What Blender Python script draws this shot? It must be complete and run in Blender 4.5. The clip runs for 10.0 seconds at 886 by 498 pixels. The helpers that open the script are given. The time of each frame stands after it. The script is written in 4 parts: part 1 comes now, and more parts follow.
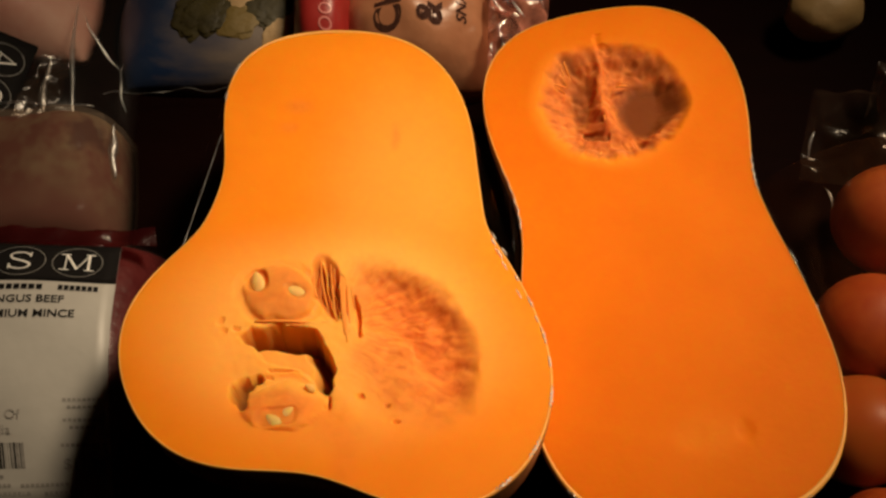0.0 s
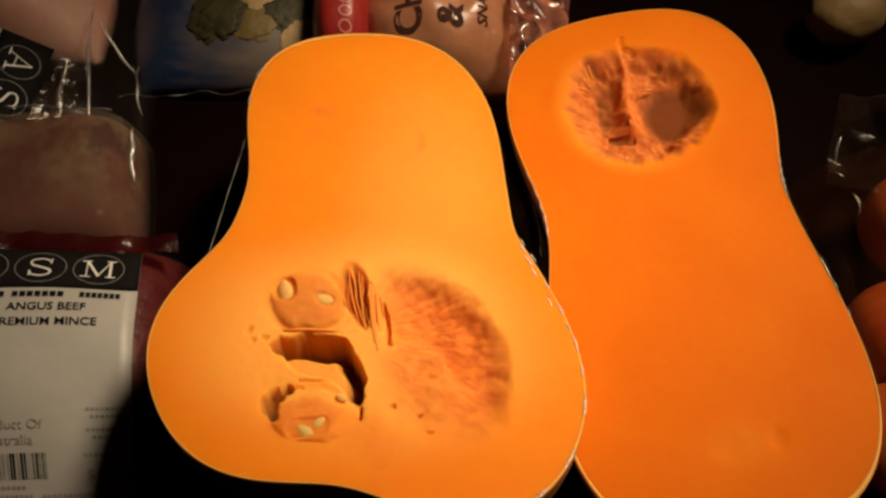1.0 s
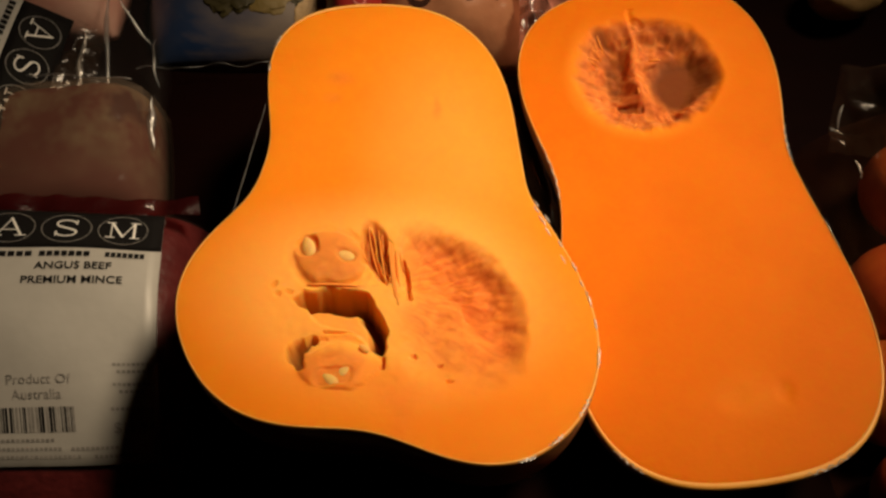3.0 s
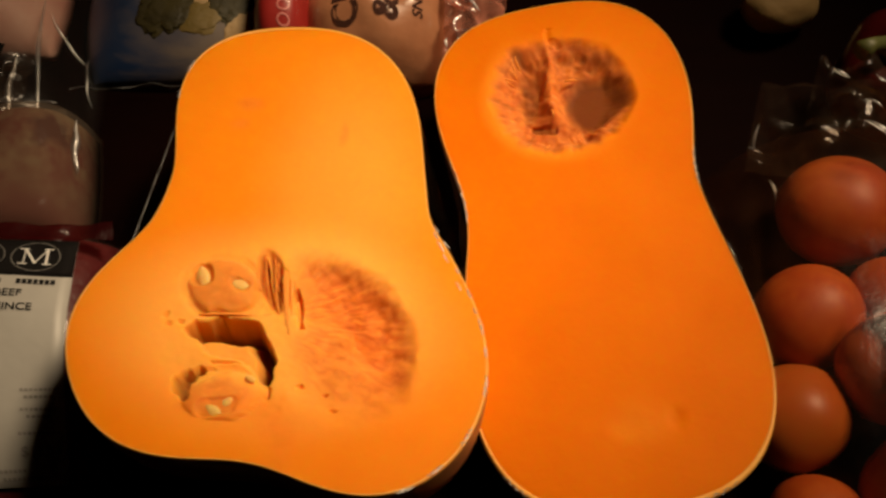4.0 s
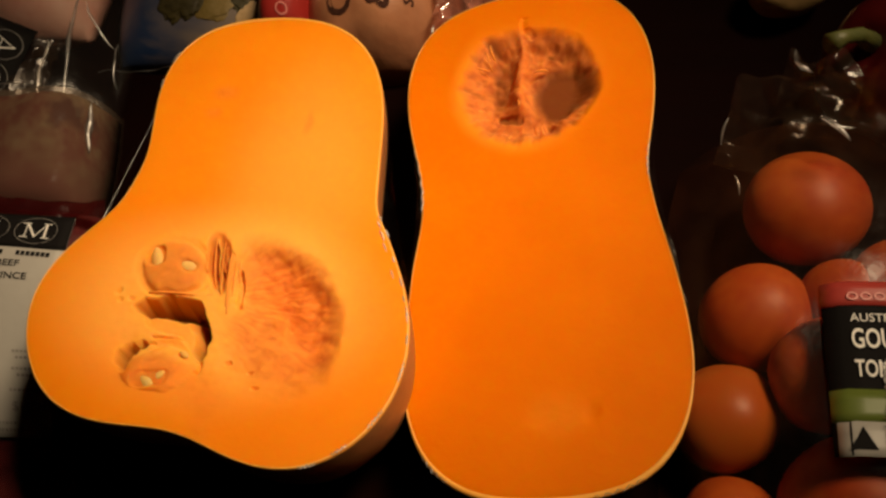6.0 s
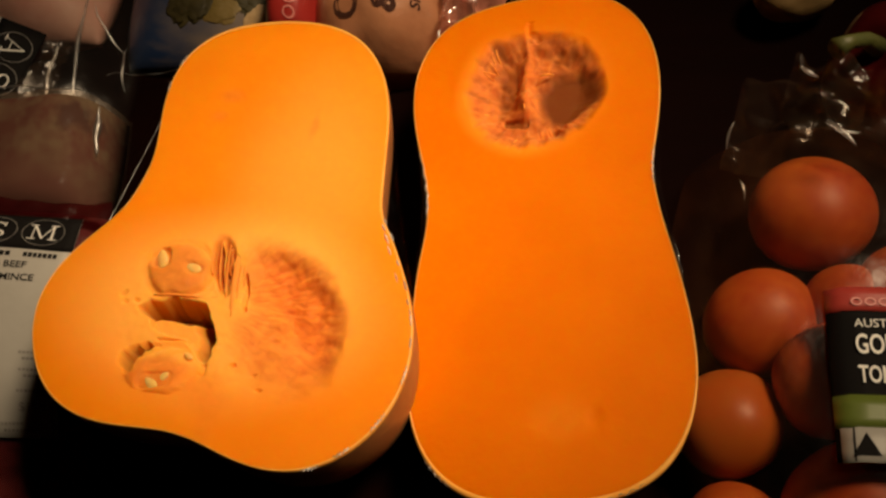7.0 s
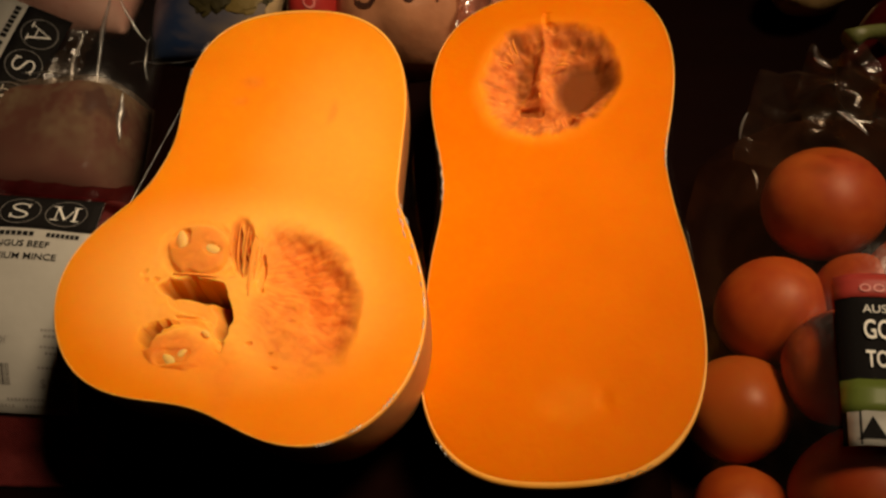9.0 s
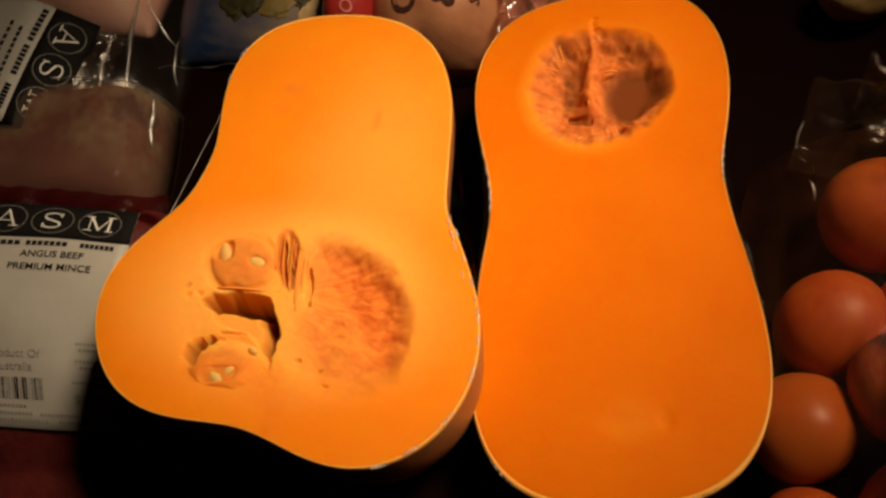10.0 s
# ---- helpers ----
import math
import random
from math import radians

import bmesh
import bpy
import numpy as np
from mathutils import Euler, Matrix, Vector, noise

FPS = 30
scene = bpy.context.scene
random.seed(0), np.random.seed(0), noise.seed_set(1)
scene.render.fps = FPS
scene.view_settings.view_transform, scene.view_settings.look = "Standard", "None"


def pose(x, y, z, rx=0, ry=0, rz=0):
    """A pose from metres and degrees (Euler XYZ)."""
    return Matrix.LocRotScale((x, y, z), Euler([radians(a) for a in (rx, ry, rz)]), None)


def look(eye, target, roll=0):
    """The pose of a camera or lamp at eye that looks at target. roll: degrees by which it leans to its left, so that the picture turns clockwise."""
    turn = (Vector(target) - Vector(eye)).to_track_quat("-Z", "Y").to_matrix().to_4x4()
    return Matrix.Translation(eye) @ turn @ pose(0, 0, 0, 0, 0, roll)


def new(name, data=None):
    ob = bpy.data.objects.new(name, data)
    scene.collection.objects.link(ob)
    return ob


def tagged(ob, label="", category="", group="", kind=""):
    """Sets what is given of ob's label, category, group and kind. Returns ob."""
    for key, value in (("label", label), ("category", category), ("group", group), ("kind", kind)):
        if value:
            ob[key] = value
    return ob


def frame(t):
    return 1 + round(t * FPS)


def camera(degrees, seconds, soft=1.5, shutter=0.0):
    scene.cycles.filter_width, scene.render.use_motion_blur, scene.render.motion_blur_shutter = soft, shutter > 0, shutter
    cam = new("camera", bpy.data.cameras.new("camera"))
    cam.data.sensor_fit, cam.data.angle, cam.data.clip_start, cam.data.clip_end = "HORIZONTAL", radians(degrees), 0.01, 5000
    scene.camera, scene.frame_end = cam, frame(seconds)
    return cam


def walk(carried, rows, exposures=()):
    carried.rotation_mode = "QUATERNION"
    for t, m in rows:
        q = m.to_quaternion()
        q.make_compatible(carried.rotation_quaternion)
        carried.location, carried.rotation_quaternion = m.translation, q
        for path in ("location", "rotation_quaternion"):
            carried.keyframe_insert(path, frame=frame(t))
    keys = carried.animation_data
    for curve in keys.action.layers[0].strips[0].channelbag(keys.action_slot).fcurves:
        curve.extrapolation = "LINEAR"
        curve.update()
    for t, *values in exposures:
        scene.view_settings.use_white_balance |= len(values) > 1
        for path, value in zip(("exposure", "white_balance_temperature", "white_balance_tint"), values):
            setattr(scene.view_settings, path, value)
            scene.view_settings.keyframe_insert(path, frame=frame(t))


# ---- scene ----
cam = camera(47.5, 10.0, soft=2.6, shutter=0.4)
PATH = [
    (0, (0.01, -0.012, 0.515), (-0.028, 1.077, -1.162), -2.1),
    (0.5, (0.004, -0.011, 0.516), (-0.026, 1.082, -1.159), -1.9),
    (1, (-0.008, -0.005, 0.512), (-0.032, 1.082, -1.167), -1.5),
    (1.5, (-0.009, -0.009, 0.513), (-0.032, 1.071, -1.17), -1.6),
    (2, (-0.012, -0.015, 0.514), (-0.029, 1.063, -1.17), -1.5),
    (3.3, (-0.022, -0.031, 0.516), (-0.028, 1.056, -1.163), -0.6),
    (3.5, (-0.013, -0.03, 0.518), (-0.025, 1.06, -1.159), -0.9),
    (4, (0.047, -0.014, 0.529), (-0.018, 1.044, -1.167), -3.6),
    (4.5, (0.105, -0.011, 0.541), (-0.092, 1.003, -1.172), -9.8),
    (5, (0.138, -0.006, 0.543), (-0.167, 0.97, -1.176), -14.5),
    (5.5, (0.16, -0.002, 0.544), (-0.201, 0.961, -1.172), -16.6),
    (7, (0.172, -0.001, 0.545), (-0.237, 0.962, -1.159), -18.2),
    (7.5, (0.174, -0.007, 0.545), (-0.248, 0.956, -1.157), -18.4),
    (8, (0.177, -0.008, 0.546), (-0.254, 0.955, -1.153), -18.6),
    (8.5, (0.177, -0.013, 0.546), (-0.264, 0.95, -1.15), -18.9),
    (9, (0.177, -0.014, 0.546), (-0.27, 0.951, -1.148), -19.0),
    (9.5, (0.17, -0.006, 0.549), (-0.284, 0.959, -1.143), -19.2),
    (10, (0.143, -0.004, 0.541), (-0.293, 0.961, -1.156), -18.5),
]
walk(cam, [(t, look(eye, target, roll)) for t, eye, target, roll in PATH],
     [(0, 0.0, 6500, 10), (3.5, 0.0, 6550, 10), (4.2, 0.0, 7000, 11), (9.5, 0.0, 7000, 11), (10, 0.0, 6800, 11)])

from mathutils.bvhtree import BVHTree

# ---- light ----
world = bpy.data.worlds.new("room_air")
scene.world = world
world.use_nodes = True
world.node_tree.nodes["Background"].inputs[0].default_value = (1.0, 0.86, 0.70, 1)
world.node_tree.nodes["Background"].inputs[1].default_value = 0.05
lamp = bpy.data.lights.new("room_lamp", "SPOT")
lamp.energy, lamp.color, lamp.shadow_soft_size = 190.0, (1.0, 0.78, 0.52), 0.24
lamp.spot_size, lamp.spot_blend = radians(24.2), 1.0
new("room_lamp", lamp).matrix_basis = look((0.66, 0.62, 1.20), (0.036, 0.303, 0.08))

# ---- materials ----
def material(name, colour, rough=0.5, colour2=None, scale=30.0, spread=0.5, bump=0.0, bump_scale=200.0,
             metal=0.0, coat=0.0, subsurface=0.0, spec=0.5, stretch=(1, 1, 1), detail=6.0):
    m = bpy.data.materials.new(name)
    m.use_nodes = True
    nt = m.node_tree
    n, l = nt.nodes, nt.links
    b = n["Principled BSDF"]
    b.inputs["Roughness"].default_value = rough
    b.inputs["Metallic"].default_value = metal
    b.inputs["Specular IOR Level"].default_value = spec
    b.inputs["Coat Weight"].default_value = coat
    b.inputs["Coat Roughness"].default_value = 0.12
    if subsurface:
        b.inputs["Subsurface Weight"].default_value = subsurface
        b.inputs["Subsurface Radius"].default_value = (0.012, 0.005, 0.0015)
        b.inputs["Subsurface Scale"].default_value = 0.6
    b.inputs["Base Color"].default_value = (*colour, 1)
    co = n.new("ShaderNodeTexCoord")
    mp = n.new("ShaderNodeMapping")
    mp.inputs["Scale"].default_value = stretch
    l.new(co.outputs["Object"], mp.inputs["Vector"])
    if colour2:
        big, fine = n.new("ShaderNodeTexNoise"), n.new("ShaderNodeTexNoise")
        big.inputs["Scale"].default_value, big.inputs["Detail"].default_value = scale, detail
        fine.inputs["Scale"].default_value, fine.inputs["Detail"].default_value = scale * 7, 3.0
        l.new(mp.outputs[0], big.inputs["Vector"])
        l.new(mp.outputs[0], fine.inputs["Vector"])
        add = n.new("ShaderNodeMath")
        add.operation = "MULTIPLY_ADD"
        l.new(fine.outputs[0], add.inputs[0])
        add.inputs[1].default_value = 0.35
        l.new(big.outputs[0], add.inputs[2])
        ramp = n.new("ShaderNodeMapRange")
        ramp.inputs["From Min"].default_value = 0.67 - spread / 2
        ramp.inputs["From Max"].default_value = 0.67 + spread / 2
        l.new(add.outputs[0], ramp.inputs["Value"])
        mix = n.new("ShaderNodeMix")
        mix.data_type = "RGBA"
        mix.inputs["A"].default_value, mix.inputs["B"].default_value = (*colour, 1), (*colour2, 1)
        l.new(ramp.outputs[0], mix.inputs["Factor"])
        l.new(mix.outputs["Result"], b.inputs["Base Color"])
    if bump:
        tex, bp = n.new("ShaderNodeTexNoise"), n.new("ShaderNodeBump")
        tex.inputs["Scale"].default_value, tex.inputs["Detail"].default_value = bump_scale, 4.0
        bp.inputs["Strength"].default_value, bp.inputs["Distance"].default_value = bump, 0.002
        l.new(mp.outputs[0], tex.inputs["Vector"])
        l.new(tex.outputs[0], bp.inputs["Height"])
        l.new(bp.outputs[0], b.inputs["Normal"])
    return m


def film_material(name, clear, tint=(1, 1, 1), rough=0.12, crease=60.0, strength=0.6, milk=0.0, haze=(0.75, 0.72, 0.68), patch=0.0):
    """Thin clear plastic: light goes straight through it, its creases gleam; milk: how cloudy it is, in patches or all over."""
    m = bpy.data.materials.new(name)
    m.use_nodes = True
    nt = m.node_tree
    n, l = nt.nodes, nt.links
    n.remove(n["Principled BSDF"])
    out = n["Material Output"]
    tr, gl, df = n.new("ShaderNodeBsdfTransparent"), n.new("ShaderNodeBsdfGlossy"), n.new("ShaderNodeBsdfDiffuse")
    tr.inputs[0].default_value = (*tint, 1)
    gl.inputs["Roughness"].default_value = rough
    df.inputs[0].default_value = (*haze, 1)
    co, tex, bp = n.new("ShaderNodeTexCoord"), n.new("ShaderNodeTexNoise"), n.new("ShaderNodeBump")
    tex.inputs["Scale"].default_value, tex.inputs["Detail"].default_value = crease, 5.0
    bp.inputs["Strength"].default_value, bp.inputs["Distance"].default_value = strength, 0.004
    l.new(co.outputs["Object"], tex.inputs["Vector"])
    l.new(tex.outputs[0], bp.inputs["Height"])
    l.new(bp.outputs[0], gl.inputs["Normal"])
    cloudy, mixed = n.new("ShaderNodeMixShader"), n.new("ShaderNodeMixShader")
    cloudy.inputs[0].default_value = milk
    if patch:
        spots, rng = n.new("ShaderNodeTexNoise"), n.new("ShaderNodeMapRange")
        spots.inputs["Scale"].default_value, spots.inputs["Detail"].default_value = patch, 4.0
        rng.inputs["From Min"].default_value, rng.inputs["From Max"].default_value = 0.38, 0.68
        rng.inputs["To Min"].default_value, rng.inputs["To Max"].default_value = 0.15 * milk, 1.6 * milk
        l.new(co.outputs["Object"], spots.inputs["Vector"])
        l.new(spots.outputs[0], rng.inputs["Value"])
        l.new(rng.outputs[0], cloudy.inputs[0])
    l.new(tr.outputs[0], cloudy.inputs[1])
    l.new(df.outputs[0], cloudy.inputs[2])
    mixed.inputs[0].default_value = clear
    l.new(cloudy.outputs[0], mixed.inputs[1])
    l.new(gl.outputs[0], mixed.inputs[2])
    l.new(mixed.outputs[0], out.inputs["Surface"])
    return m


def flesh_material(name, a, b, pulp, pulp_dark, pale):
    """Cut pumpkin: even orange flesh, a paler band, stringy pulp and brown membrane with painted-in shade where the
    mesh says so.
    """
    m = material(name, a, 0.6, b, 14.0, 0.5, 0.08, 260.0, subsurface=0.75, coat=0.0)
    nt = m.node_tree
    n, l = nt.nodes, nt.links
    bs = n["Principled BSDF"]
    base = bs.inputs["Base Color"].links[0].from_socket
    bs.inputs["Specular IOR Level"].default_value = 0.07
    tex, co = n.new("ShaderNodeTexNoise"), n.new("ShaderNodeTexCoord")
    tex.inputs["Scale"].default_value, tex.inputs["Detail"].default_value = 95.0, 7.0
    tex.inputs["Distortion"].default_value = 1.2
    l.new(co.outputs["Object"], tex.inputs["Vector"])
    rng = n.new("ShaderNodeMapRange")
    rng.inputs["From Min"].default_value, rng.inputs["From Max"].default_value = 0.36, 0.64
    l.new(tex.outputs[0], rng.inputs["Value"])
    mp = n.new("ShaderNodeMix")
    mp.data_type = "RGBA"
    mp.inputs["A"].default_value, mp.inputs["B"].default_value = (*pulp, 1), (*pulp_dark, 1)
    l.new(rng.outputs[0], mp.inputs["Factor"])
    src = base
    # last zone: brown lining tissue, with the shade of the hollows painted in
    for attr, colour in (("pale", pale), ("pulp", None), ("membrane_shade", (0.19, 0.048, 0.010))):
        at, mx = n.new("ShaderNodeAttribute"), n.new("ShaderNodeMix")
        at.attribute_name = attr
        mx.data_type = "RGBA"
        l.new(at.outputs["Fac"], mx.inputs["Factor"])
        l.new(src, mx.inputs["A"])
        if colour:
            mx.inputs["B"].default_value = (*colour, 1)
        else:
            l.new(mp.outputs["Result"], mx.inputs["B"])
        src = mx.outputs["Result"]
    l.new(src, bs.inputs["Base Color"])
    return m


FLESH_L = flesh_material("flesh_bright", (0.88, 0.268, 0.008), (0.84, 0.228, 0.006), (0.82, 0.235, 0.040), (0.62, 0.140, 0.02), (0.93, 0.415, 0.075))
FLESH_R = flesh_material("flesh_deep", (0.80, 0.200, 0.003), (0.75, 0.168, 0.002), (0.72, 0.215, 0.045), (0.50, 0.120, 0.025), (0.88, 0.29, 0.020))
SKIN = material("pumpkin_skin", (0.42, 0.20, 0.07), 0.45, (0.32, 0.13, 0.045), 30.0, 0.5, 0.1, 120.0, coat=0.1)
RIM = material("pumpkin_rim", (0.88, 0.44, 0.09), 0.45, (0.84, 0.33, 0.04), 60.0, 0.5)
SEED = material("seed_shell", (0.92, 0.55, 0.19), 0.5, (0.88, 0.42, 0.10), 200.0, 0.6, spec=0.2, subsurface=0.6)
FIBRE = material("pulp_fibre", (0.88, 0.33, 0.060), 0.5, (0.84, 0.26, 0.035), 150.0, 0.5, spec=0.15)
WRAP = film_material("cling_wrap", 0.03, rough=0.12, crease=60.0, strength=0.2)
FOLD = film_material("film_crease", 0.30, (1.0, 1.0, 1.0), 0.36, 90.0, 0.2, 0.02)
NECK = film_material("crumpled_film", 0.040, (0.98, 0.95, 0.92), 0.20, 80.0, 0.5, 0.026, (0.40, 0.24, 0.15))
BAG = film_material("clear_bag", 0.022, (0.97, 0.95, 0.93), 0.18, 34.0, 0.30, 0.006)
HAZY_BAG = film_material("hazy_bag", 0.022, (0.95, 0.88, 0.82), 0.30, 40.0, 0.40, 0.022, (0.40, 0.14, 0.060), 22.0)
MILKY = film_material("cloudy_film", 0.0015, (0.92, 0.88, 0.84), 0.25, 45.0, 0.5, 0.14, (0.34, 0.26, 0.20))
RED_FILM = film_material("red_film", 0.07, (0.6, 0.2, 0.2), 0.22, 70.0, 0.6, 0.45, (0.045, 0.004, 0.005))
TABLE = material("dark_table", (0.0036, 0.0007, 0.0004), 0.7, (0.0052, 0.0010, 0.0006), 9.0, 0.6, 0.1, 90.0, stretch=(1, 6, 1), spec=0.02)
MINCE = material("beef_mince", (0.060, 0.004, 0.005), 0.45, (0.10, 0.012, 0.012), 85.0, 0.5, 0.6, 150.0, spec=0.2)
CHICKEN = material("pale_meat", (0.82, 0.52, 0.43), 0.4, (0.74, 0.36, 0.29), 28.0, 0.4, 0.3, 60.0, coat=0.2)
STEAK = material("marbled_meat", (0.17, 0.115, 0.066), 0.7, (0.10, 0.014, 0.009), 17.0, 0.20, 0.3, 60.0, spec=0.05)
def marbled(m, red, spot):
    """A red side and one dark spot on the pale meat."""
    n, l = m.node_tree.nodes, m.node_tree.links
    bs = n["Principled BSDF"]
    src = bs.inputs["Base Color"].links[0].from_socket
    co, tex, mv = n.new("ShaderNodeTexCoord"), n.new("ShaderNodeTexNoise"), n.new("ShaderNodeVectorMath")
    tex.inputs["Scale"].default_value, tex.inputs["Detail"].default_value = 5.0, 5.0
    l.new(co.outputs["Generated"], tex.inputs["Vector"])
    mv.operation = "MULTIPLY_ADD"
    mv.inputs[1].default_value = (0.35, 0.35, 0.0)
    l.new(tex.outputs["Color"], mv.inputs[0])
    l.new(co.outputs["Generated"], mv.inputs[2])
    sep, dist = n.new("ShaderNodeSeparateXYZ"), n.new("ShaderNodeVectorMath")
    l.new(mv.outputs[0], sep.inputs[0])
    dist.operation = "DISTANCE"
    flat = n.new("ShaderNodeVectorMath")
    flat.operation = "MULTIPLY"
    flat.inputs[1].default_value = (1.2, 1.0, 0.0)
    l.new(mv.outputs[0], flat.inputs[0])
    l.new(flat.outputs[0], dist.inputs[0])
    dist.inputs[1].default_value = (spot[0] * 1.2, spot[1], 0)
    for value, lo, hi, colour in ((sep.outputs[1], 0.78, 0.42, red), (dist.outputs["Value"], 0.11, 0.045, (0.05, 0.004, 0.003))):
        rng, mx = n.new("ShaderNodeMapRange"), n.new("ShaderNodeMix")
        rng.inputs["From Min"].default_value, rng.inputs["From Max"].default_value = lo, hi
        l.new(value, rng.inputs["Value"])
        mx.data_type = "RGBA"
        l.new(rng.outputs[0], mx.inputs["Factor"])
        l.new(src, mx.inputs["A"])
        mx.inputs["B"].default_value = (*colour, 1)
        src = mx.outputs["Result"]
    l.new(src, bs.inputs["Base Color"])


marbled(STEAK, (0.075, 0.007, 0.005), (1.00, 0.93))
def pale_end(m, colour, lo, hi):
    """A cloudy pale end printed along the length of a bag."""
    n, l = m.node_tree.nodes, m.node_tree.links
    bs = n["Principled BSDF"]
    co, tex, sep, add, rng, mx = [n.new("ShaderNode" + k) for k in ("TexCoord", "TexNoise", "SeparateXYZ", "Math", "MapRange", "Mix")]
    tex.inputs["Scale"].default_value, tex.inputs["Detail"].default_value = 4.0, 4.0
    l.new(co.outputs["Generated"], tex.inputs["Vector"])
    l.new(co.outputs["Generated"], sep.inputs[0])
    add.operation = "MULTIPLY_ADD"
    add.inputs[1].default_value = 0.7
    l.new(tex.outputs[0], add.inputs[0])
    l.new(sep.outputs[0], add.inputs[2])
    rng.inputs["From Min"].default_value, rng.inputs["From Max"].default_value = lo, hi
    l.new(add.outputs[0], rng.inputs["Value"])
    mx.data_type = "RGBA"
    l.new(rng.outputs[0], mx.inputs["Factor"])
    l.new(bs.inputs["Base Color"].links[0].from_socket, mx.inputs["A"])
    mx.inputs["B"].default_value = (*colour, 1)
    l.new(mx.outputs["Result"], bs.inputs["Base Color"])


PAPER = material("label_paper", (0.42, 0.405, 0.375), 0.45, (0.35, 0.335, 0.31), 18.0, 0.6, 0.7, 20.0)
INK = material("black_ink", (0.008, 0.007, 0.007), 0.6, (0.010, 0.009, 0.009), 40.0, spec=0.04)
GREY_INK = material("faded_ink", (0.16, 0.15, 0.14), 0.5, (0.30, 0.28, 0.26), 300.0, 0.4)
WHITE_INK = material("white_ink", (0.78, 0.76, 0.72), 0.4, (0.70, 0.68, 0.64), 40.0)
PINK_INK = material("pink_ink", (0.62, 0.20, 0.17), 0.4, (0.70, 0.24, 0.22), 60.0)
BROWN_INK = material("brown_ink", (0.040, 0.014, 0.010), 0.7, (0.06, 0.024, 0.016), 60.0, spec=0.08)
TOMATO = material("tomato_skin", (0.34, 0.030, 0.005), 0.52, (0.50, 0.120, 0.016), 22.0, 0.5, 0.08, 60.0, spec=0.45, subsurface=0.25)
TOMATO_PALE = material("ripening_skin", (0.40, 0.125, 0.020), 0.40, (0.40, 0.070, 0.012), 24.0, 0.6, 0.08, 60.0, spec=0.25, subsurface=0.25)
GREEN = material("stem_green", (0.040, 0.052, 0.008), 0.55, (0.085, 0.085, 0.018), 60.0, 0.5, 0.2, 200.0)
CAPSICUM = material("capsicum_skin", (0.055, 0.003, 0.003), 0.28, (0.035, 0.002, 0.002), 14.0, 0.5, coat=0.3)
POTATO = material("potato_skin", (0.26, 0.17, 0.065), 0.6, (0.26, 0.16, 0.06), 35.0, 0.5, 0.3, 150.0)
BLUE = material("blue_bag", (0.006, 0.026, 0.090), 0.4, (0.030, 0.045, 0.090), 12.0, 0.60, 0.4, 40.0, coat=0.15)
pale_end(BLUE, (0.17, 0.135, 0.115), 0.52, 0.88)
BROCCOLI = material("broccoli_print", (0.022, 0.017, 0.004), 0.6, (0.058, 0.045, 0.008), 45.0, 0.6, 0.3, 300.0)
CAULI = material("cauliflower_print", (0.50, 0.35, 0.19), 0.6, (0.36, 0.22, 0.09), 40.0, 0.5, 0.3, 250.0)
STALK = material("stalk_print", (0.20, 0.135, 0.040), 0.6, (0.14, 0.095, 0.02), 40.0, 0.5, 0.3, 250.0)
CREAM = material("cream_bag", (0.44, 0.195, 0.100), 0.34, (0.30, 0.105, 0.048), 16.0, 0.5, 0.7, 40.0, coat=0.2)
RED_BAG = material("red_bag", (0.40, 0.028, 0.022), 0.4, (0.30, 0.018, 0.016), 20.0, 0.5, 0.3, 40.0, coat=0.1)
PINK_FILM = film_material("pink_film", 0.20, (0.95, 0.72, 0.68), 0.16, 60.0, 0.6, 0.62, (0.66, 0.25, 0.17), 40.0)
LABEL_RED = material("label_red", (0.40, 0.045, 0.035), 0.4, (0.34, 0.04, 0.03), 40.0)
LABEL_GREEN = material("label_green", (0.13, 0.17, 0.03), 0.4, (0.10, 0.14, 0.025), 40.0)
PLASTER = material("plain_plaster", (0.30, 0.26, 0.21), 0.8, (0.26, 0.22, 0.18), 3.0, 0.5, 0.1, 80.0)
FLOORING = material("floor_boards", (0.16, 0.09, 0.05), 0.5, (0.11, 0.06, 0.035), 5.0, 0.5, 0.1, 60.0, stretch=(1, 8, 1))


# ---- mesh helpers ----
def mesh_object(name, verts, faces, mat, parent=None, label="", smooth=True):
    me = bpy.data.meshes.new(name)
    me.from_pydata([tuple(map(float, v)) for v in verts], [], faces)
    if smooth:
        me.polygons.foreach_set("use_smooth", [True] * len(me.polygons))
    me.materials.append(mat)
    ob = new(name, me)
    if parent:
        ob.parent = parent
        ob.matrix_parent_inverse = parent.matrix_basis.inverted()
    if label:
        ob["label"] = label
    return ob


def part(name, bm, mat, parent=None, label="", smooth=True):
    me = bpy.data.meshes.new(name)
    bm.to_mesh(me)
    bm.free()
    if smooth:
        me.polygons.foreach_set("use_smooth", [True] * len(me.polygons))
    me.materials.append(mat)
    ob = new(name, me)
    if parent:
        ob.parent = parent
        ob.matrix_parent_inverse = parent.matrix_basis.inverted()
    if label:
        ob["label"] = label
    return ob


def thing(name, at, label, category, group=""):
    e = new(name)
    e.empty_display_size = 0.02
    e.matrix_basis = pose(*at)
    return tagged(e, label, category, group)


def grid_faces(rows, cols, wrap=False):
    f = []
    for i in range(rows - 1):
        for j in range(cols if wrap else cols - 1):
            k = (j + 1) % cols
            f.append((i * cols + j, i * cols + k, (i + 1) * cols + k, (i + 1) * cols + j))
    return f


